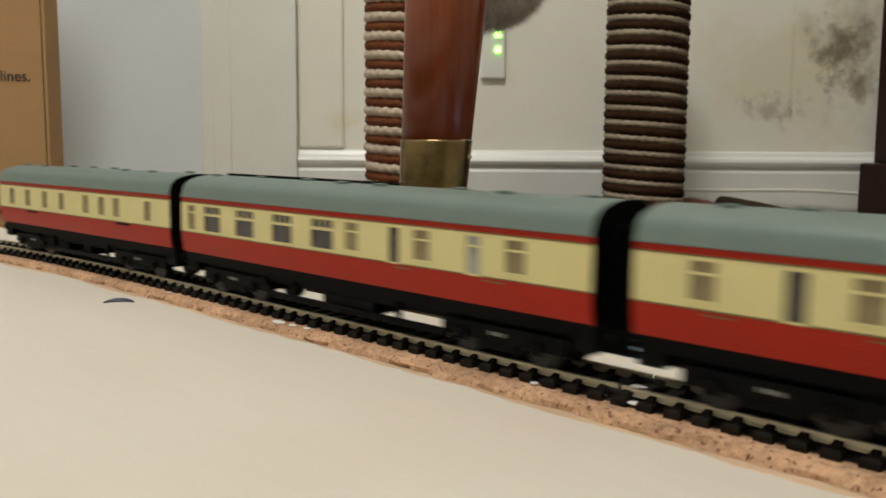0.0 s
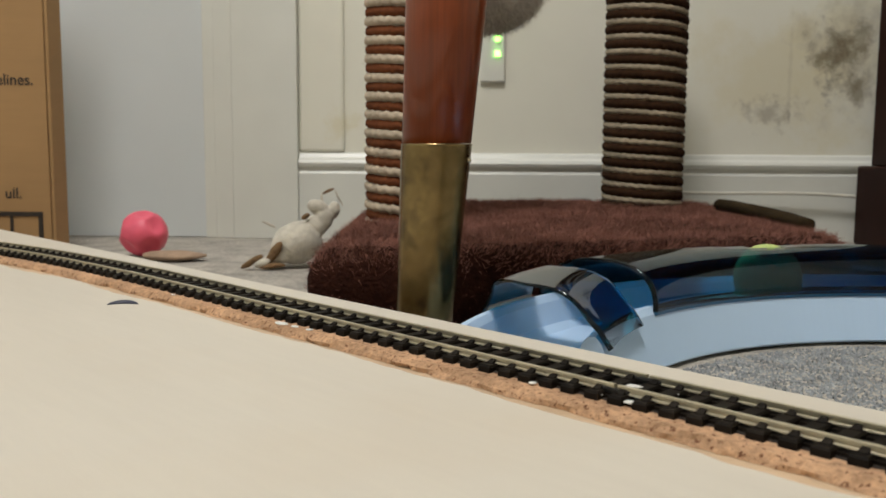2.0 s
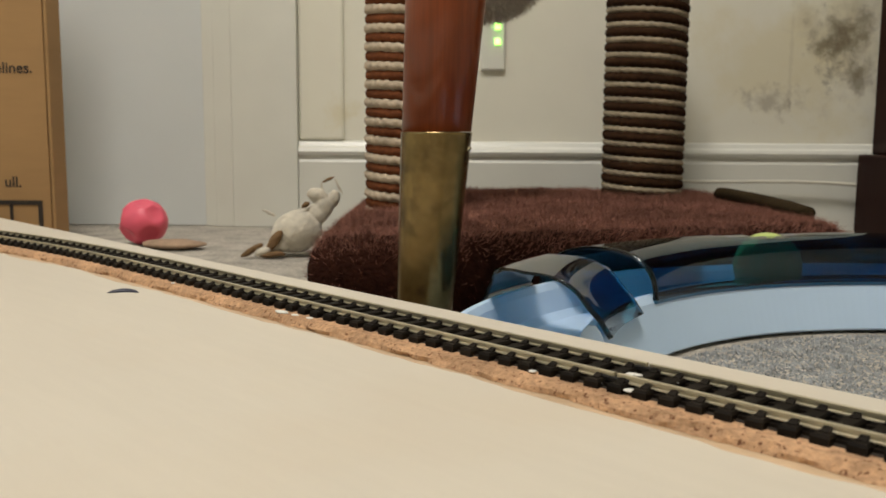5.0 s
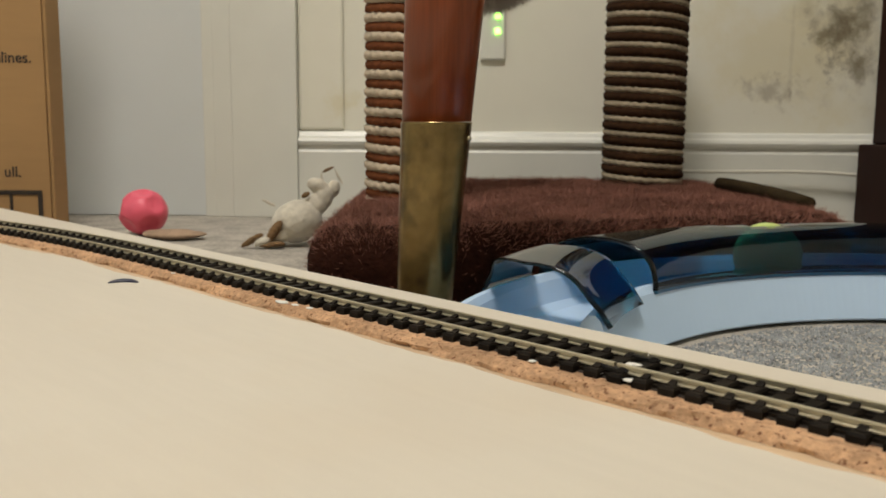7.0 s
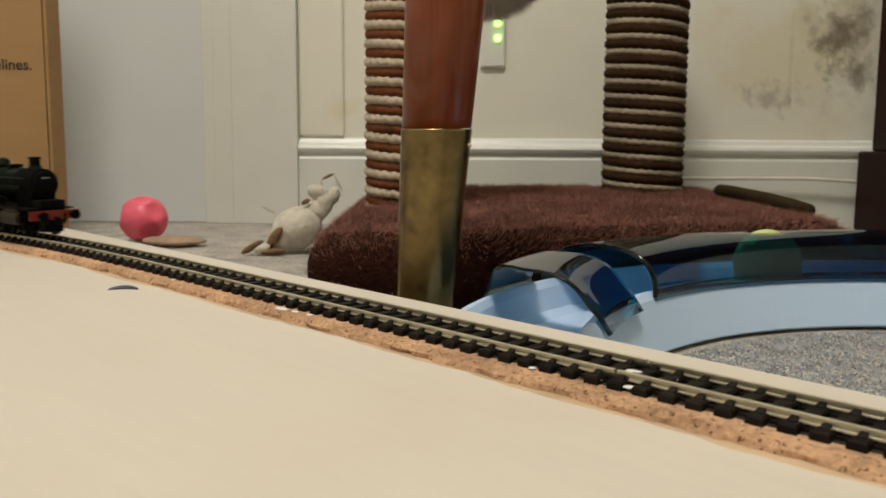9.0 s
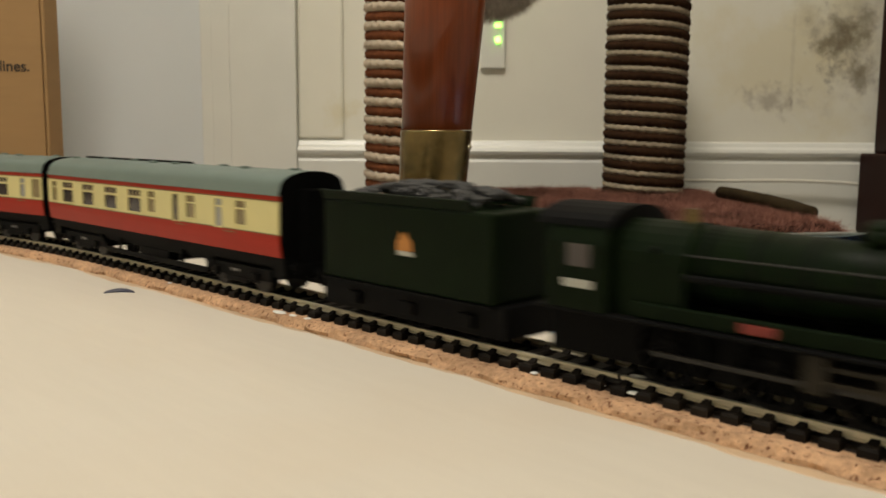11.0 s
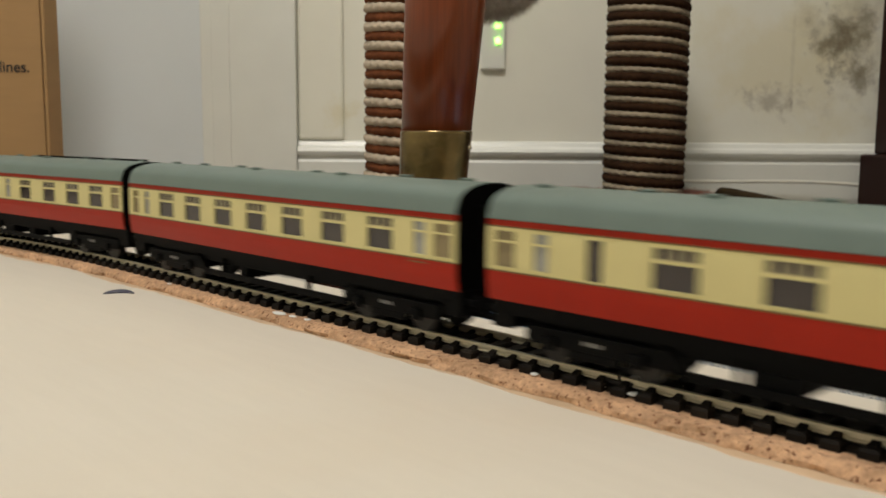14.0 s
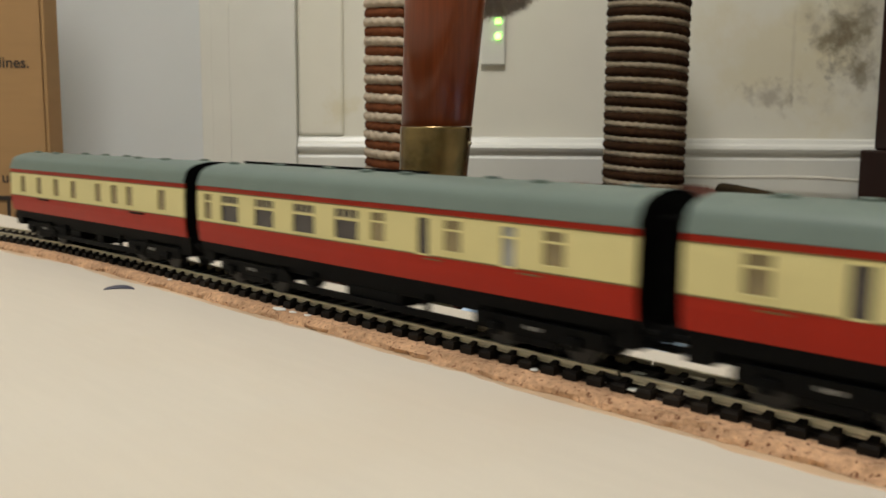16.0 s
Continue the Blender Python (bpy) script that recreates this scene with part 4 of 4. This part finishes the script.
def rounded(corners, radius, seg=8):
    out = []
    for i, c in enumerate(corners):
        a, b = Vector(corners[i - 1]), Vector(corners[(i + 1) % len(corners)])
        c = Vector(c)
        k = radius[i] if isinstance(radius, tuple) else radius
        u, v = (a - c).normalized() * k, (b - c).normalized() * k
        for k in range(seg + 1):
            t = k / seg
            out.append((c + u) * (1 - t) ** 2 + c * 2 * t * (1 - t) + (c + v) * t ** 2)
    return out


outline = rounded([(-0.094, 0.572, 0), (0.333, 0.690, 0), (0.333, 1.165, 0), (-0.094, 1.165, 0)], (0.055, 0.06, 0.06, 0.20), 12)
mid = sum(outline, Vector()) / len(outline)
rings = []
for inset, z in ((0.010, 0.0), (0.004, 0.008), (0.0, 0.020), (0.0, 0.034), (0.004, 0.043), (0.012, 0.0495), (0.024, 0.0530), (0.040, 0.0545), (0.07, 0.0550), (0.10, 0.0550), (0.15, 0.0550)):
    ring = []
    for p in outline:
        w = mid - p
        q = p + w.normalized() * min(inset, w.length * 0.9)
        ring.append(Vector((q.x, q.y, z + (0.0030 * noise.noise((q.x * 18, q.y * 18, z * 18)) + 0.0016 * noise.noise((q.x * 60, q.y * 60, z * 60))) * (z > 0.015))))
    rings.append(ring)
bm = loft(bmesh.new(), rings, cap=True)
bmesh.ops.recalc_face_normals(bm, faces=bm.faces)
bmesh.ops.triangulate(bm, faces=bm.faces)
# pale hair crowds the top, thins on the sides: painted top light, shaded front
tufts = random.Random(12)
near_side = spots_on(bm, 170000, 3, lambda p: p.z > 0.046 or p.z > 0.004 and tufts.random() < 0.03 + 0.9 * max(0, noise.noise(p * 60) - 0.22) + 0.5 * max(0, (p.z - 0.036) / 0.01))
part("plush_base", bm, M_FUR_SHADE, tree, "thick brown plush-covered base", smooth=True)
tagged(part("plush_pile", hairs(near_side, 0.0056, 0.00019, 1.3, 8, 0.35, 1.6), M_FUR_LIT, tree), kind="stuff")


def sweep(points, r, seg=7, rough=0.0, seed=0.0, strands=0, lay=0.0, twist=0.15):
    """A round skin along points; strands twist round it with the phase lay from point to point."""
    n = len(points)
    p = np.array([tuple(q) for q in points])
    t = np.gradient(p, axis=0)
    t /= np.linalg.norm(t, axis=1)[:, None]
    up = np.array([0.0, 0.0, 1.0]) if abs(t[n // 2][2]) < 0.9 else np.array([1.0, 0.0, 0.0])
    u = np.cross(t, up)
    u /= np.linalg.norm(u, axis=1)[:, None]
    v = np.cross(u, t)
    a = 2 * math.pi * np.arange(seg) / seg
    rng = np.random.default_rng(int(seed * 100) + 1)
    rr = r * (1 + rough * rng.normal(0, 0.35, (n, seg)))
    if strands:
        rr = rr * (1 + twist * np.cos(strands * a[None, :] + lay * np.arange(n)[:, None]))
    co = p[:, None, :] + (np.cos(a)[None, :, None] * u[:, None, :] + np.sin(a)[None, :, None] * v[:, None, :]) * rr[:, :, None]
    faces = [(i * seg + k, i * seg + (k + 1) % seg, (i + 1) * seg + (k + 1) % seg, (i + 1) * seg + k) for i in range(n - 1) for k in range(seg)]
    faces += [tuple(range(seg))[::-1], tuple((n - 1) * seg + k for k in range(seg))]
    me = bpy.data.meshes.new("tmp")
    me.from_pydata(co.reshape(-1, 3).tolist(), [], faces)
    bm = bmesh.new()
    bm.from_mesh(me)
    bpy.data.meshes.remove(me)
    return bm


def post(x, y, r, height, phase, brown, thin, thick, cream):
    z0 = TREE_Z - 0.012
    p = part("post", T((x, y, z0), (x, y, height), r - 0.0075, seg=32), brown, tree, "scratching post wound with cream and brown rope")
    lap, per = 0.0168, 200
    n = int((height - z0 - 0.012) / lap * per)
    for off, rr, m, nm in ((0.0, thin, cream, "cream_rope"), (lap * 0.5, thick, brown, "brown_rope")):
        pts = []
        for i in range(n):
            a = 2 * math.pi * i / per + phase
            z = z0 + 0.003 + off + lap * i / per + 0.0006 * noise.noise((i * 0.012, x * 50, off * 100))
            q = r - 0.0046 + 0.0004 * noise.noise((i * 0.03, x * 10, off * 90)) - (0.0012 if off else 0)
            pts.append(Vector((x + q * math.cos(a), y - q * math.sin(a), z)))
        bm = sweep(pts, rr, 9, 0.12, off * 50, 2, 0.85, 0.07 if off else 0.15)
        fuzz = spots_on(bm, 14000 if off else 6000, 41)
        rope = part(nm, bm, m, p, smooth=True)
        tagged(part("fibres", hairs(fuzz, 0.0042, 0.00013, 1.4, 43, 0.1), m, p), kind="stuff")
    return p


post(-0.0285, 0.858, 0.0455, 0.36, 0.5, M_ROPED, 0.0044, 0.0048, M_ROPE)
# the rear post stands in shade, painted through its darker rope colours
post(0.2365, 1.075, 0.0480, 0.36, 2.0, M_ROPED_SHADE, 0.0037, 0.0057, M_ROPE_SHADE)
bm = bmesh.new()
ball(bm, (0.045, 0.93, 0.290), 0.052, 4, (1.05, 0.8, 0.95))
sp = spots_on(bm, 14000, 9)
part("plush_perch", bm, M_GREYFUR, tree, "fluffy grey-beige plush perch", smooth=True)
tagged(part("perch_pile", hairs(sp, 0.010, 0.0003, 0.9, 10, -0.3), M_GREYFUR, tree), kind="stuff")

# dark plush stick lying on the base
stick = [Vector((0.2960 + 0.028 * t, 0.965 - 0.17 * t, TREE_Z + 0.0085 - 0.007 * t * t)) for t in [i / 20 for i in range(21)]]
bm = sweep(stick, 0.0066, 12, 0.12, 3)
sp = spots_on(bm, 1800, 19)
st = tagged(part("plush_stick", bm, M_STICK, smooth=True), "dark olive plush stick toy lying on the cat tree base", "cat toy")
tagged(part("pile", hairs(sp, 0.003, 0.0002, 0.8, 20), M_STICK, st), kind="stuff")

# ball-run toy
toy = tagged(empty("ball_track_toy", pose(0.28, 0.36, 0)), "curved pale blue ball track cat toy with translucent blue covers", "cat toy")


def arc(profile, a0, a1, n, cap=True):
    rings = []
    for i in range(n + 1):
        a = radians(a0 + (a1 - a0) * i / n)
        rings.append([(r * math.cos(a), r * math.sin(a), z) for r, z in profile])
    bm = loft(bmesh.new(), rings, cap=cap)
    bmesh.ops.recalc_face_normals(bm, faces=bm.faces)
    return bm


TROUGH = [(0.2200, 0.0), (0.2190, 0.0042), (0.2030, 0.0022), (0.2022, 0.0034), (0.2122, 0.031), (0.2150, 0.0345), (0.2185, 0.0345), (0.2215, 0.031), (0.2260, 0.0185), (0.2320, 0.0150), (0.2680, 0.0150),
          (0.2740, 0.0185), (0.2785, 0.031), (0.2815, 0.0345), (0.2850, 0.0345), (0.2870, 0.031), (0.2890, 0.003), (0.2880, 0.0)]
for a0, a1 in ((20, 71.5), (72, 164)):
    part("trough", arc(TROUGH, a0, a1, 60), M_TOYW, toy, "pale blue-white plastic trough", smooth=False)


FLARE_AT = (0, 0.22, 0.42, 0.58, 0.72, 0.85, 0.94, 1)
FLARE_HALF = (0, 0.0145, 0.0232, 0.0285, 0.0312, 0.0350, 0.0398, 0.0432)
FLARE_UP = (0.0592, 0.0583, 0.0552, 0.0505, 0.0455, 0.0405, 0.0360, 0.0290)


def hood(near, far, n, skirt, hole=None, flared=False):
    """An arched shell over the trough. near and far: the angles of its two ends, from the outer foot over the crown to the inner foot.
    hole: a cut in the crown, from angle to angle."""
    ks = list(range(-skirt, 19 + skirt))

    def row(k):
        if flared:
            # a narrow arch whose sides sweep outwards at the foot
            w = (k - 9) / 9
            side, up = 0.0, 0.0
            for d in (-0.10, 0.0, 0.10):
                q = min(1.0, max(-1.0, w + d * (1 - abs(w))))
                side += math.copysign(float(np.interp(abs(q), FLARE_AT, FLARE_HALF)), -q) / 3
                up += float(np.interp(abs(q), FLARE_AT, FLARE_UP)) / 3
            return 0.25 + side, up
        if k < 0 or k > 18:
            # skirts that hang over the rims of the trough and flare at the foot
            down = -k if k < 0 else k - 18
            return 0.25 + (1 if k < 0 else -1) * (0.0404 + 0.0012 * down), 0.0310 - 0.0035 * down
        th = math.pi * k / 18
        c, h = math.cos(th), math.sin(th)
        return 0.25 + 0.0388 * (abs(c) ** 0.85) * (1 if c > 0 else -1), 0.0300 + 0.0290 * h ** 0.74

    def end(five, k):
        u = min(1.0, max(0.0, k / 18))
        return float(np.interp(u, (0, 0.25, 0.5, 0.75, 1), five)), 1.0 * max(0, k - 18)

    bm = bmesh.new()
    skins = []
    for inner in (0, 1):
        grid = []
        for i in range(n + 1):
            ring = []
            for k in ks:
                r, z = row(k)
                if inner and flared:
                    r, z = 0.25 + (r - 0.25) * 0.955, z - 0.0013
                elif inner:
                    r, z = 0.25 + (r - 0.25) * (0.98 if k < 0 or k > 18 else 0.955), 0.0300 + (z - 0.0300) * (0.94 if z > 0.03 else 1)
                (b0, f0), (b1, f1) = end(near, k), end(far, k)
                b0, b1 = b0 - f0, b1 + f1 * 0.3
                a = radians(b0 + (b1 - b0) * i / n)
                ring.append(bm.verts.new((r * math.cos(a), r * math.sin(a), z)))
            grid.append(ring)
        skins.append(grid)
    outer, inner = skins

    def kept(i, j):
        if not (0 <= i < n and 0 <= j < len(ks) - 1):
            return False
        if hole:
            a = near[2] + (far[2] - near[2]) * (i + 0.5) / n
            if ((a - (hole[0] + hole[1]) / 2) / ((hole[1] - hole[0]) / 2)) ** 2 + ((ks[j] - 6.0) / 3.2) ** 2 < 1:
                return False
        return True

    for i in range(n):
        for j in range(len(ks) - 1):
            if not kept(i, j):
                continue
            bm.faces.new((outer[i][j], outer[i][j + 1], outer[i + 1][j + 1], outer[i + 1][j]))
            bm.faces.new((inner[i][j], inner[i + 1][j], inner[i + 1][j + 1], inner[i][j + 1]))
            for (di, dj), (p, q) in (((-1, 0), ((i, j), (i, j + 1))), ((1, 0), ((i + 1, j), (i + 1, j + 1))), ((0, -1), ((i, j), (i + 1, j))), ((0, 1), ((i, j + 1), (i + 1, j + 1)))):
                if not kept(i + di, j + dj):
                    bm.faces.new((outer[p[0]][p[1]], outer[q[0]][q[1]], inner[q[0]][q[1]], inner[p[0]][p[1]]))
    bmesh.ops.delete(bm, geom=[v for v in bm.verts if not v.link_faces], context="VERTS")
    bmesh.ops.recalc_face_normals(bm, faces=bm.faces)
    return bm


part("cover", hood((20, 20, 20, 20, 20), (140.0, 138.8, 138.2, 138.4, 139.0), 119, 0, (98, 113)), M_TOYB, toy, "translucent deep blue arched cover with a cut in its crown", smooth=True)
part("cover", hood((141.0, 145.5, 148.3, 147.6, 145.6), (152.0, 156.5, 164.0, 166.0, 163.5), 24, 0, None, True), M_TOYB, toy, "translucent deep blue arched cover", smooth=True)
tb = ball(bmesh.new(), (0.28 + 0.25 * math.cos(radians(104)), 0.36 + 0.25 * math.sin(radians(104)), 0.0152 + 0.0224), 0.0224, 4)
tagged(part("toy_ball", tb, M_TENNIS, smooth=True), "lime green plastic ball inside the blue track", "ball")


# cardboard box with print
def words(name, body, size, m, material, parent):
    cu = bpy.data.curves.new(name, "FONT")
    cu.body, cu.size, cu.align_x, cu.extrude = body, size, "RIGHT", 0.0001
    cu.offset = size * 0.012
    tmp = bpy.data.objects.new(name, cu)
    me = bpy.data.meshes.new_from_object(tmp)
    bpy.data.objects.remove(tmp)
    me.materials.clear()
    me.materials.append(material)
    ob = new(name, me)
    ob.parent, ob.matrix_local = parent, m
    return ob


crate = tagged(empty("cardboard_box", pose(0, 0, 0)), "upright brown cardboard box with dark print", "cardboard box")
part("front_panel", B(-0.60, -0.4345, 1.0, 1.004, 0, 0.52, bev=0.0008), M_CARD, crate)
part("side_panel", B(-0.4340, -0.4300, 1.001, 1.036, 0, 0.52, bev=0.0012), M_CARD, crate)
part("left_panel", B(-0.605, -0.6005, 1.001, 1.036, 0, 0.52, bev=0.0008), M_CARD, crate)
part("rear_panel", B(-0.600, -0.4345, 1.032, 1.036, 0, 0.52, bev=0.0008), M_CARD, crate)
part("flap", B(-0.600, -0.4345, 1.0045, 1.0315, 0.516, 0.52), M_CARD, crate)
words("printed_words", "elines.", 0.0165, pose(-0.4475, 0.9996, 0.1870, 90), M_PRINT, crate)
words("printed_words", "ull.", 0.0165, pose(-0.4655, 0.9996, 0.0630, 90), M_PRINT, crate)
bm = bmesh.new()
box(bm, -0.60, -0.4435, 0.9990, 0.9998, 0.0430, 0.0480)
box(bm, -0.4485, -0.4435, 0.9990, 0.9998, 0.0, 0.0430)
box(bm, -0.4800, -0.4765, 0.9990, 0.9998, 0.0, 0.0430)
part("printed_frame", bm, M_PRINT, crate, "thick dark printed frame")

# pink treat ball
bm = ball(bmesh.new(), (0, 0, 0), 0.0262, 5, (1, 1, 0.95))
dents = [Vector(v).normalized() for v in ((-0.45, -0.7, -0.55), (0.75, -0.6, 0.45), (-0.9, -0.3, 0.2), (0.1, -0.4, 0.95), (0.5, -0.75, -0.5))]
for v in bm.verts:
    u = v.co.normalized()
    k = 0
    for q in dents:
        a = u.angle(q)
        k += 0.16 * max(0, 1 - (a / 0.42) ** 2)
    v.co *= 1 - k + 0.02 * noise.noise(u * 3)
pb = tagged(part("treat_ball", bm, M_PINK, smooth=True), "dented coral-pink rubber treat ball", "ball")
low = min(v.co.z for v in pb.data.vertices)
pb.location = (-0.3285, 0.988, -low + 0.001)

# flat chew on the carpet
bm = ball(bmesh.new(), (0, 0, 0), 0.034, 4, (1, 0.55, 0.16))
for v in bm.verts:
    v.co *= 1 + 0.18 * noise.noise(v.co * 60)
fc = tagged(part("flat_chew", bm, M_WAD, smooth=True), "flat beige chewed pad on the carpet", "pet toy")
fc.location = (-0.286, 0.955, 0.0056)

# plush toy lying on the carpet, one mesh
bm = bmesh.new()


def blob(c, r, squash, turn=(0, 0, 0), brown=False):
    v = bmesh.ops.create_icosphere(bm, subdivisions=3, radius=r)["verts"]
    bmesh.ops.transform(bm, matrix=pose(*c, *turn) @ Matrix.Diagonal((*squash, 1)), verts=v)
    if brown:
        for f in {f for q in v for f in q.link_faces}:
            f.material_index = 1


blob((-0.1475, 0.910, 0.0245), 0.0222, (1.20, 1.0, 0.96), (0, -18, 0))
blob((-0.1300, 0.914, 0.0400), 0.0120, (1.2, 1.0, 1.0), (0, -30, 0))
blob((-0.1262, 0.915, 0.0600), 0.0082, (1.35, 1.0, 0.95), (0, 25, 0))
blob((-0.1200, 0.915, 0.0495), 0.0098, (1.0, 1.0, 1.2))
blob((-0.1110, 0.918, 0.0570), 0.0070, (0.95, 0.9, 1.35))
blob((-0.1375, 0.904, 0.0515), 0.0032, (1.6, 0.9, 0.9), (0, -15, 0), True)
blob((-0.1670, 0.889, 0.0160), 0.0054, (0.85, 0.85, 2.5), (0, 35, 0), True)
blob((-0.1890, 0.889, 0.0075), 0.0048, (2.7, 0.85, 0.75), (0, -30, 0), True)
blob((-0.1690, 0.886, 0.0033), 0.0038, (3.6, 1.2, 0.75), (0, -3, 0), True)
blob((-0.1780, 0.887, 0.0062), 0.0052, (1.7, 1.0, 0.85), (0, -24, 0))
blob((-0.1640, 0.900, 0.0110), 0.0100, (1.5, 1.0, 0.9), (0, -20, 0))
blob((-0.1755, 0.910, 0.0430), 0.0017, (5.0, 1.0, 1.0), (0, 23, 0))
blob((-0.1155, 0.915, 0.0768), 0.0017, (3.8, 0.8, 0.9), (0, -18, 0), True)
blob((-0.1052, 0.915, 0.0690), 0.0017, (0.9, 0.9, 5.6), (0, -24, 0))
blob((-0.1222, 0.915, 0.0695), 0.0016, (0.9, 0.9, 4.0))
brown = bm.copy()
bmesh.ops.delete(brown, geom=[f for f in brown.faces if f.material_index == 0], context="FACES")
bmesh.ops.delete(bm, geom=[f for f in bm.faces if f.material_index == 1], context="FACES")
skin = bpy.data.meshes.new("skin")
bm.to_mesh(skin)
body = bpy.data.objects.new("skin", skin)
bpy.context.scene.collection.objects.link(body)
rem = body.modifiers.new("fuse", "REMESH")
rem.mode, rem.voxel_size = "VOXEL", 0.0009
ease = body.modifiers.new("ease", "SMOOTH")
ease.factor, ease.iterations = 0.5, 9
fused = bpy.data.meshes.new_from_object(body.evaluated_get(bpy.context.evaluated_depsgraph_get()))
bpy.data.objects.remove(body)
bm = bmesh.new()
bm.from_mesh(fused)
for f in bm.faces:
    f.material_index = 0
shell = bpy.data.meshes.new("shell")
brown.to_mesh(shell)
bm.from_mesh(shell)
for v in bm.verts:
    v.co += Vector((noise.noise(v.co * 220), noise.noise(v.co * 220 + Vector((9, 0, 0))), noise.noise(v.co * 220 + Vector((0, 9, 0))))) * 0.0005
    v.co += Vector((noise.noise(v.co * 70), 0, noise.noise(v.co * 70 + Vector((0, 9, 0))))) * 0.0016
low = min(v.co.z for v in bm.verts)
bmesh.ops.translate(bm, verts=bm.verts, vec=(0, 0, 0.001 - low))
pl = tagged(part("plush_toy", bm, [M_PLUSH, M_PLUSHD], smooth=True), "limp cream and tan plush toy lying on the carpet", "plush toy")

# mains adapter with two green lamps
plug = tagged(empty("mains_adapter", pose(0, 0, 0)), "white plug-in mains adapter with two green lights", "adapter")
part("shell", B(0.048, 0.0805, WALL_Y - 0.0055, WALL_Y - 0.0005, 0.206, 0.292, bev=0.0024), M_SHELL, plug)
for z in (0.243, 0.2625):
    part("indicator", B(0.0672, 0.0735, WALL_Y - 0.0082, WALL_Y - 0.0065, z - 0.0035, z + 0.0035, bev=0.0006), M_LED, plug, "glowing green light")

# cable along the skirting
pts = [Vector((0.27 + 0.63 * t, WALL_Y - 0.020 - 0.006 * math.sin(3 * t), 0.066 - 0.040 * t + 0.012 * math.sin(4 * t) ** 2)) for t in [i / 40 for i in range(41)]]
pts = [Vector((0.265, WALL_Y - 0.022, 0.003))] + pts + [Vector((0.92, WALL_Y - 0.025, 0.003))]
tagged(part("wall_cable", sweep(pts, 0.0022, 8), M_CABLE, smooth=True), "thin white cable along the skirting board", "cable")

# dark wooden cabinet
cab = tagged(empty("dark_cabinet", pose(0, 0, 0)), "dark mahogany cabinet on a plinth", "cabinet")
part("plinth", B(0.5340, 0.95, 0.80, 1.17, 0, 0.1010, bev=0.003), M_DARKWOOD, cab)
part("carcass", B(0.5520, 0.94, 0.81, 1.17, 0.1012, 0.95, bev=0.002), M_DARKWOOD, cab)

# small dark blue chip of plastic on the plywood
bm = ball(bmesh.new(), (0, 0, 0), 0.0078, 3, (1, 0.55, 0.22))
for v in bm.verts:
    v.co.z = max(v.co.z, 0)
    v.co.y = v.co.y * 0.55 + 0.0042 * (1 - (v.co.x / 0.0078) ** 2)
mk = tagged(part("plastic_chip", bm, M_MARK, smooth=True), "small curved dark blue plastic chip on the plywood", "plastic chip")
mk.location, mk.rotation_euler = (-0.1630, 0.4515, TOP_Z), (0, 0, radians(8))

# loops of carpet pile beside the toy
rnd = random.Random(31)
vs, fs = [], []
for _ in range(22000):
    x, y = rnd.uniform(0.10, 0.48), rnd.uniform(0.34, 0.60)
    if 0.196 < math.hypot(x - 0.28, y - 0.36) < 0.294 or (Vector((x, y, 0)) - P0).dot(N) < 0.058:
        continue
    r, h, k = rnd.uniform(0.0008, 0.0014), rnd.uniform(0.0006, 0.0018), len(vs)
    vs += [(x + r * math.cos(a), y + r * math.sin(a), 0.0) for a in (0, 1.57, 3.14, 4.71)] + [(x + rnd.gauss(0, 0.0006), y + rnd.gauss(0, 0.0006), h)]
    fs += [(k, k + 1, k + 4), (k + 1, k + 2, k + 4), (k + 2, k + 3, k + 4), (k + 3, k, k + 4)]
me = bpy.data.meshes.new("carpet_pile")
me.from_pydata(vs, [], fs)
me.materials.append(M_PILE)
tagged(new("carpet_pile", me), "tufts of light grey looped carpet pile", "carpet pile", kind="stuff")


# ---- what moves ----
PITCH = 0.2643


def on_line(s, span):
    a, _ = line(s + span)
    b, _ = line(s - span)
    c = (a + b) / 2
    w = a - b
    return pose(c.x, c.y, RAIL_Z, 0, 0, math.degrees(math.atan2(w.y, w.x)))


def motions():
    times = [i / 10 for i in range(161)]
    cars = [(brake, -PITCH / 2), (buffet, -PITCH / 2 - PITCH), (buffet2, -PITCH / 2 - 2 * PITCH), (saloon, -PITCH / 2 - 3 * PITCH),
            (brake_back, -PITCH / 2 - 4 * PITCH), (brake2, -PITCH / 2 - 5 * PITCH), (last, -6 * PITCH - 0.0070 - 0.1088)]
    for car, ds in cars:
        walk(car, [(t, on_line(run(t) + ds, 0.088)) for t in times])
    walk(train_tender, [(t, on_line(run(t) + 0.0722, 0.031)) for t in times])
    walk(loco, [(t, on_line(run(t) + 0.216, 0.035)) for t in times])
    ticks = [i / 45 for i in range(721)]
    for w, x, y, r in ROLLING:
        walk(w, [(t, pose(x, y, r, 0, math.degrees(run(t) / r) % 360, 0)) for t in ticks])



motions()
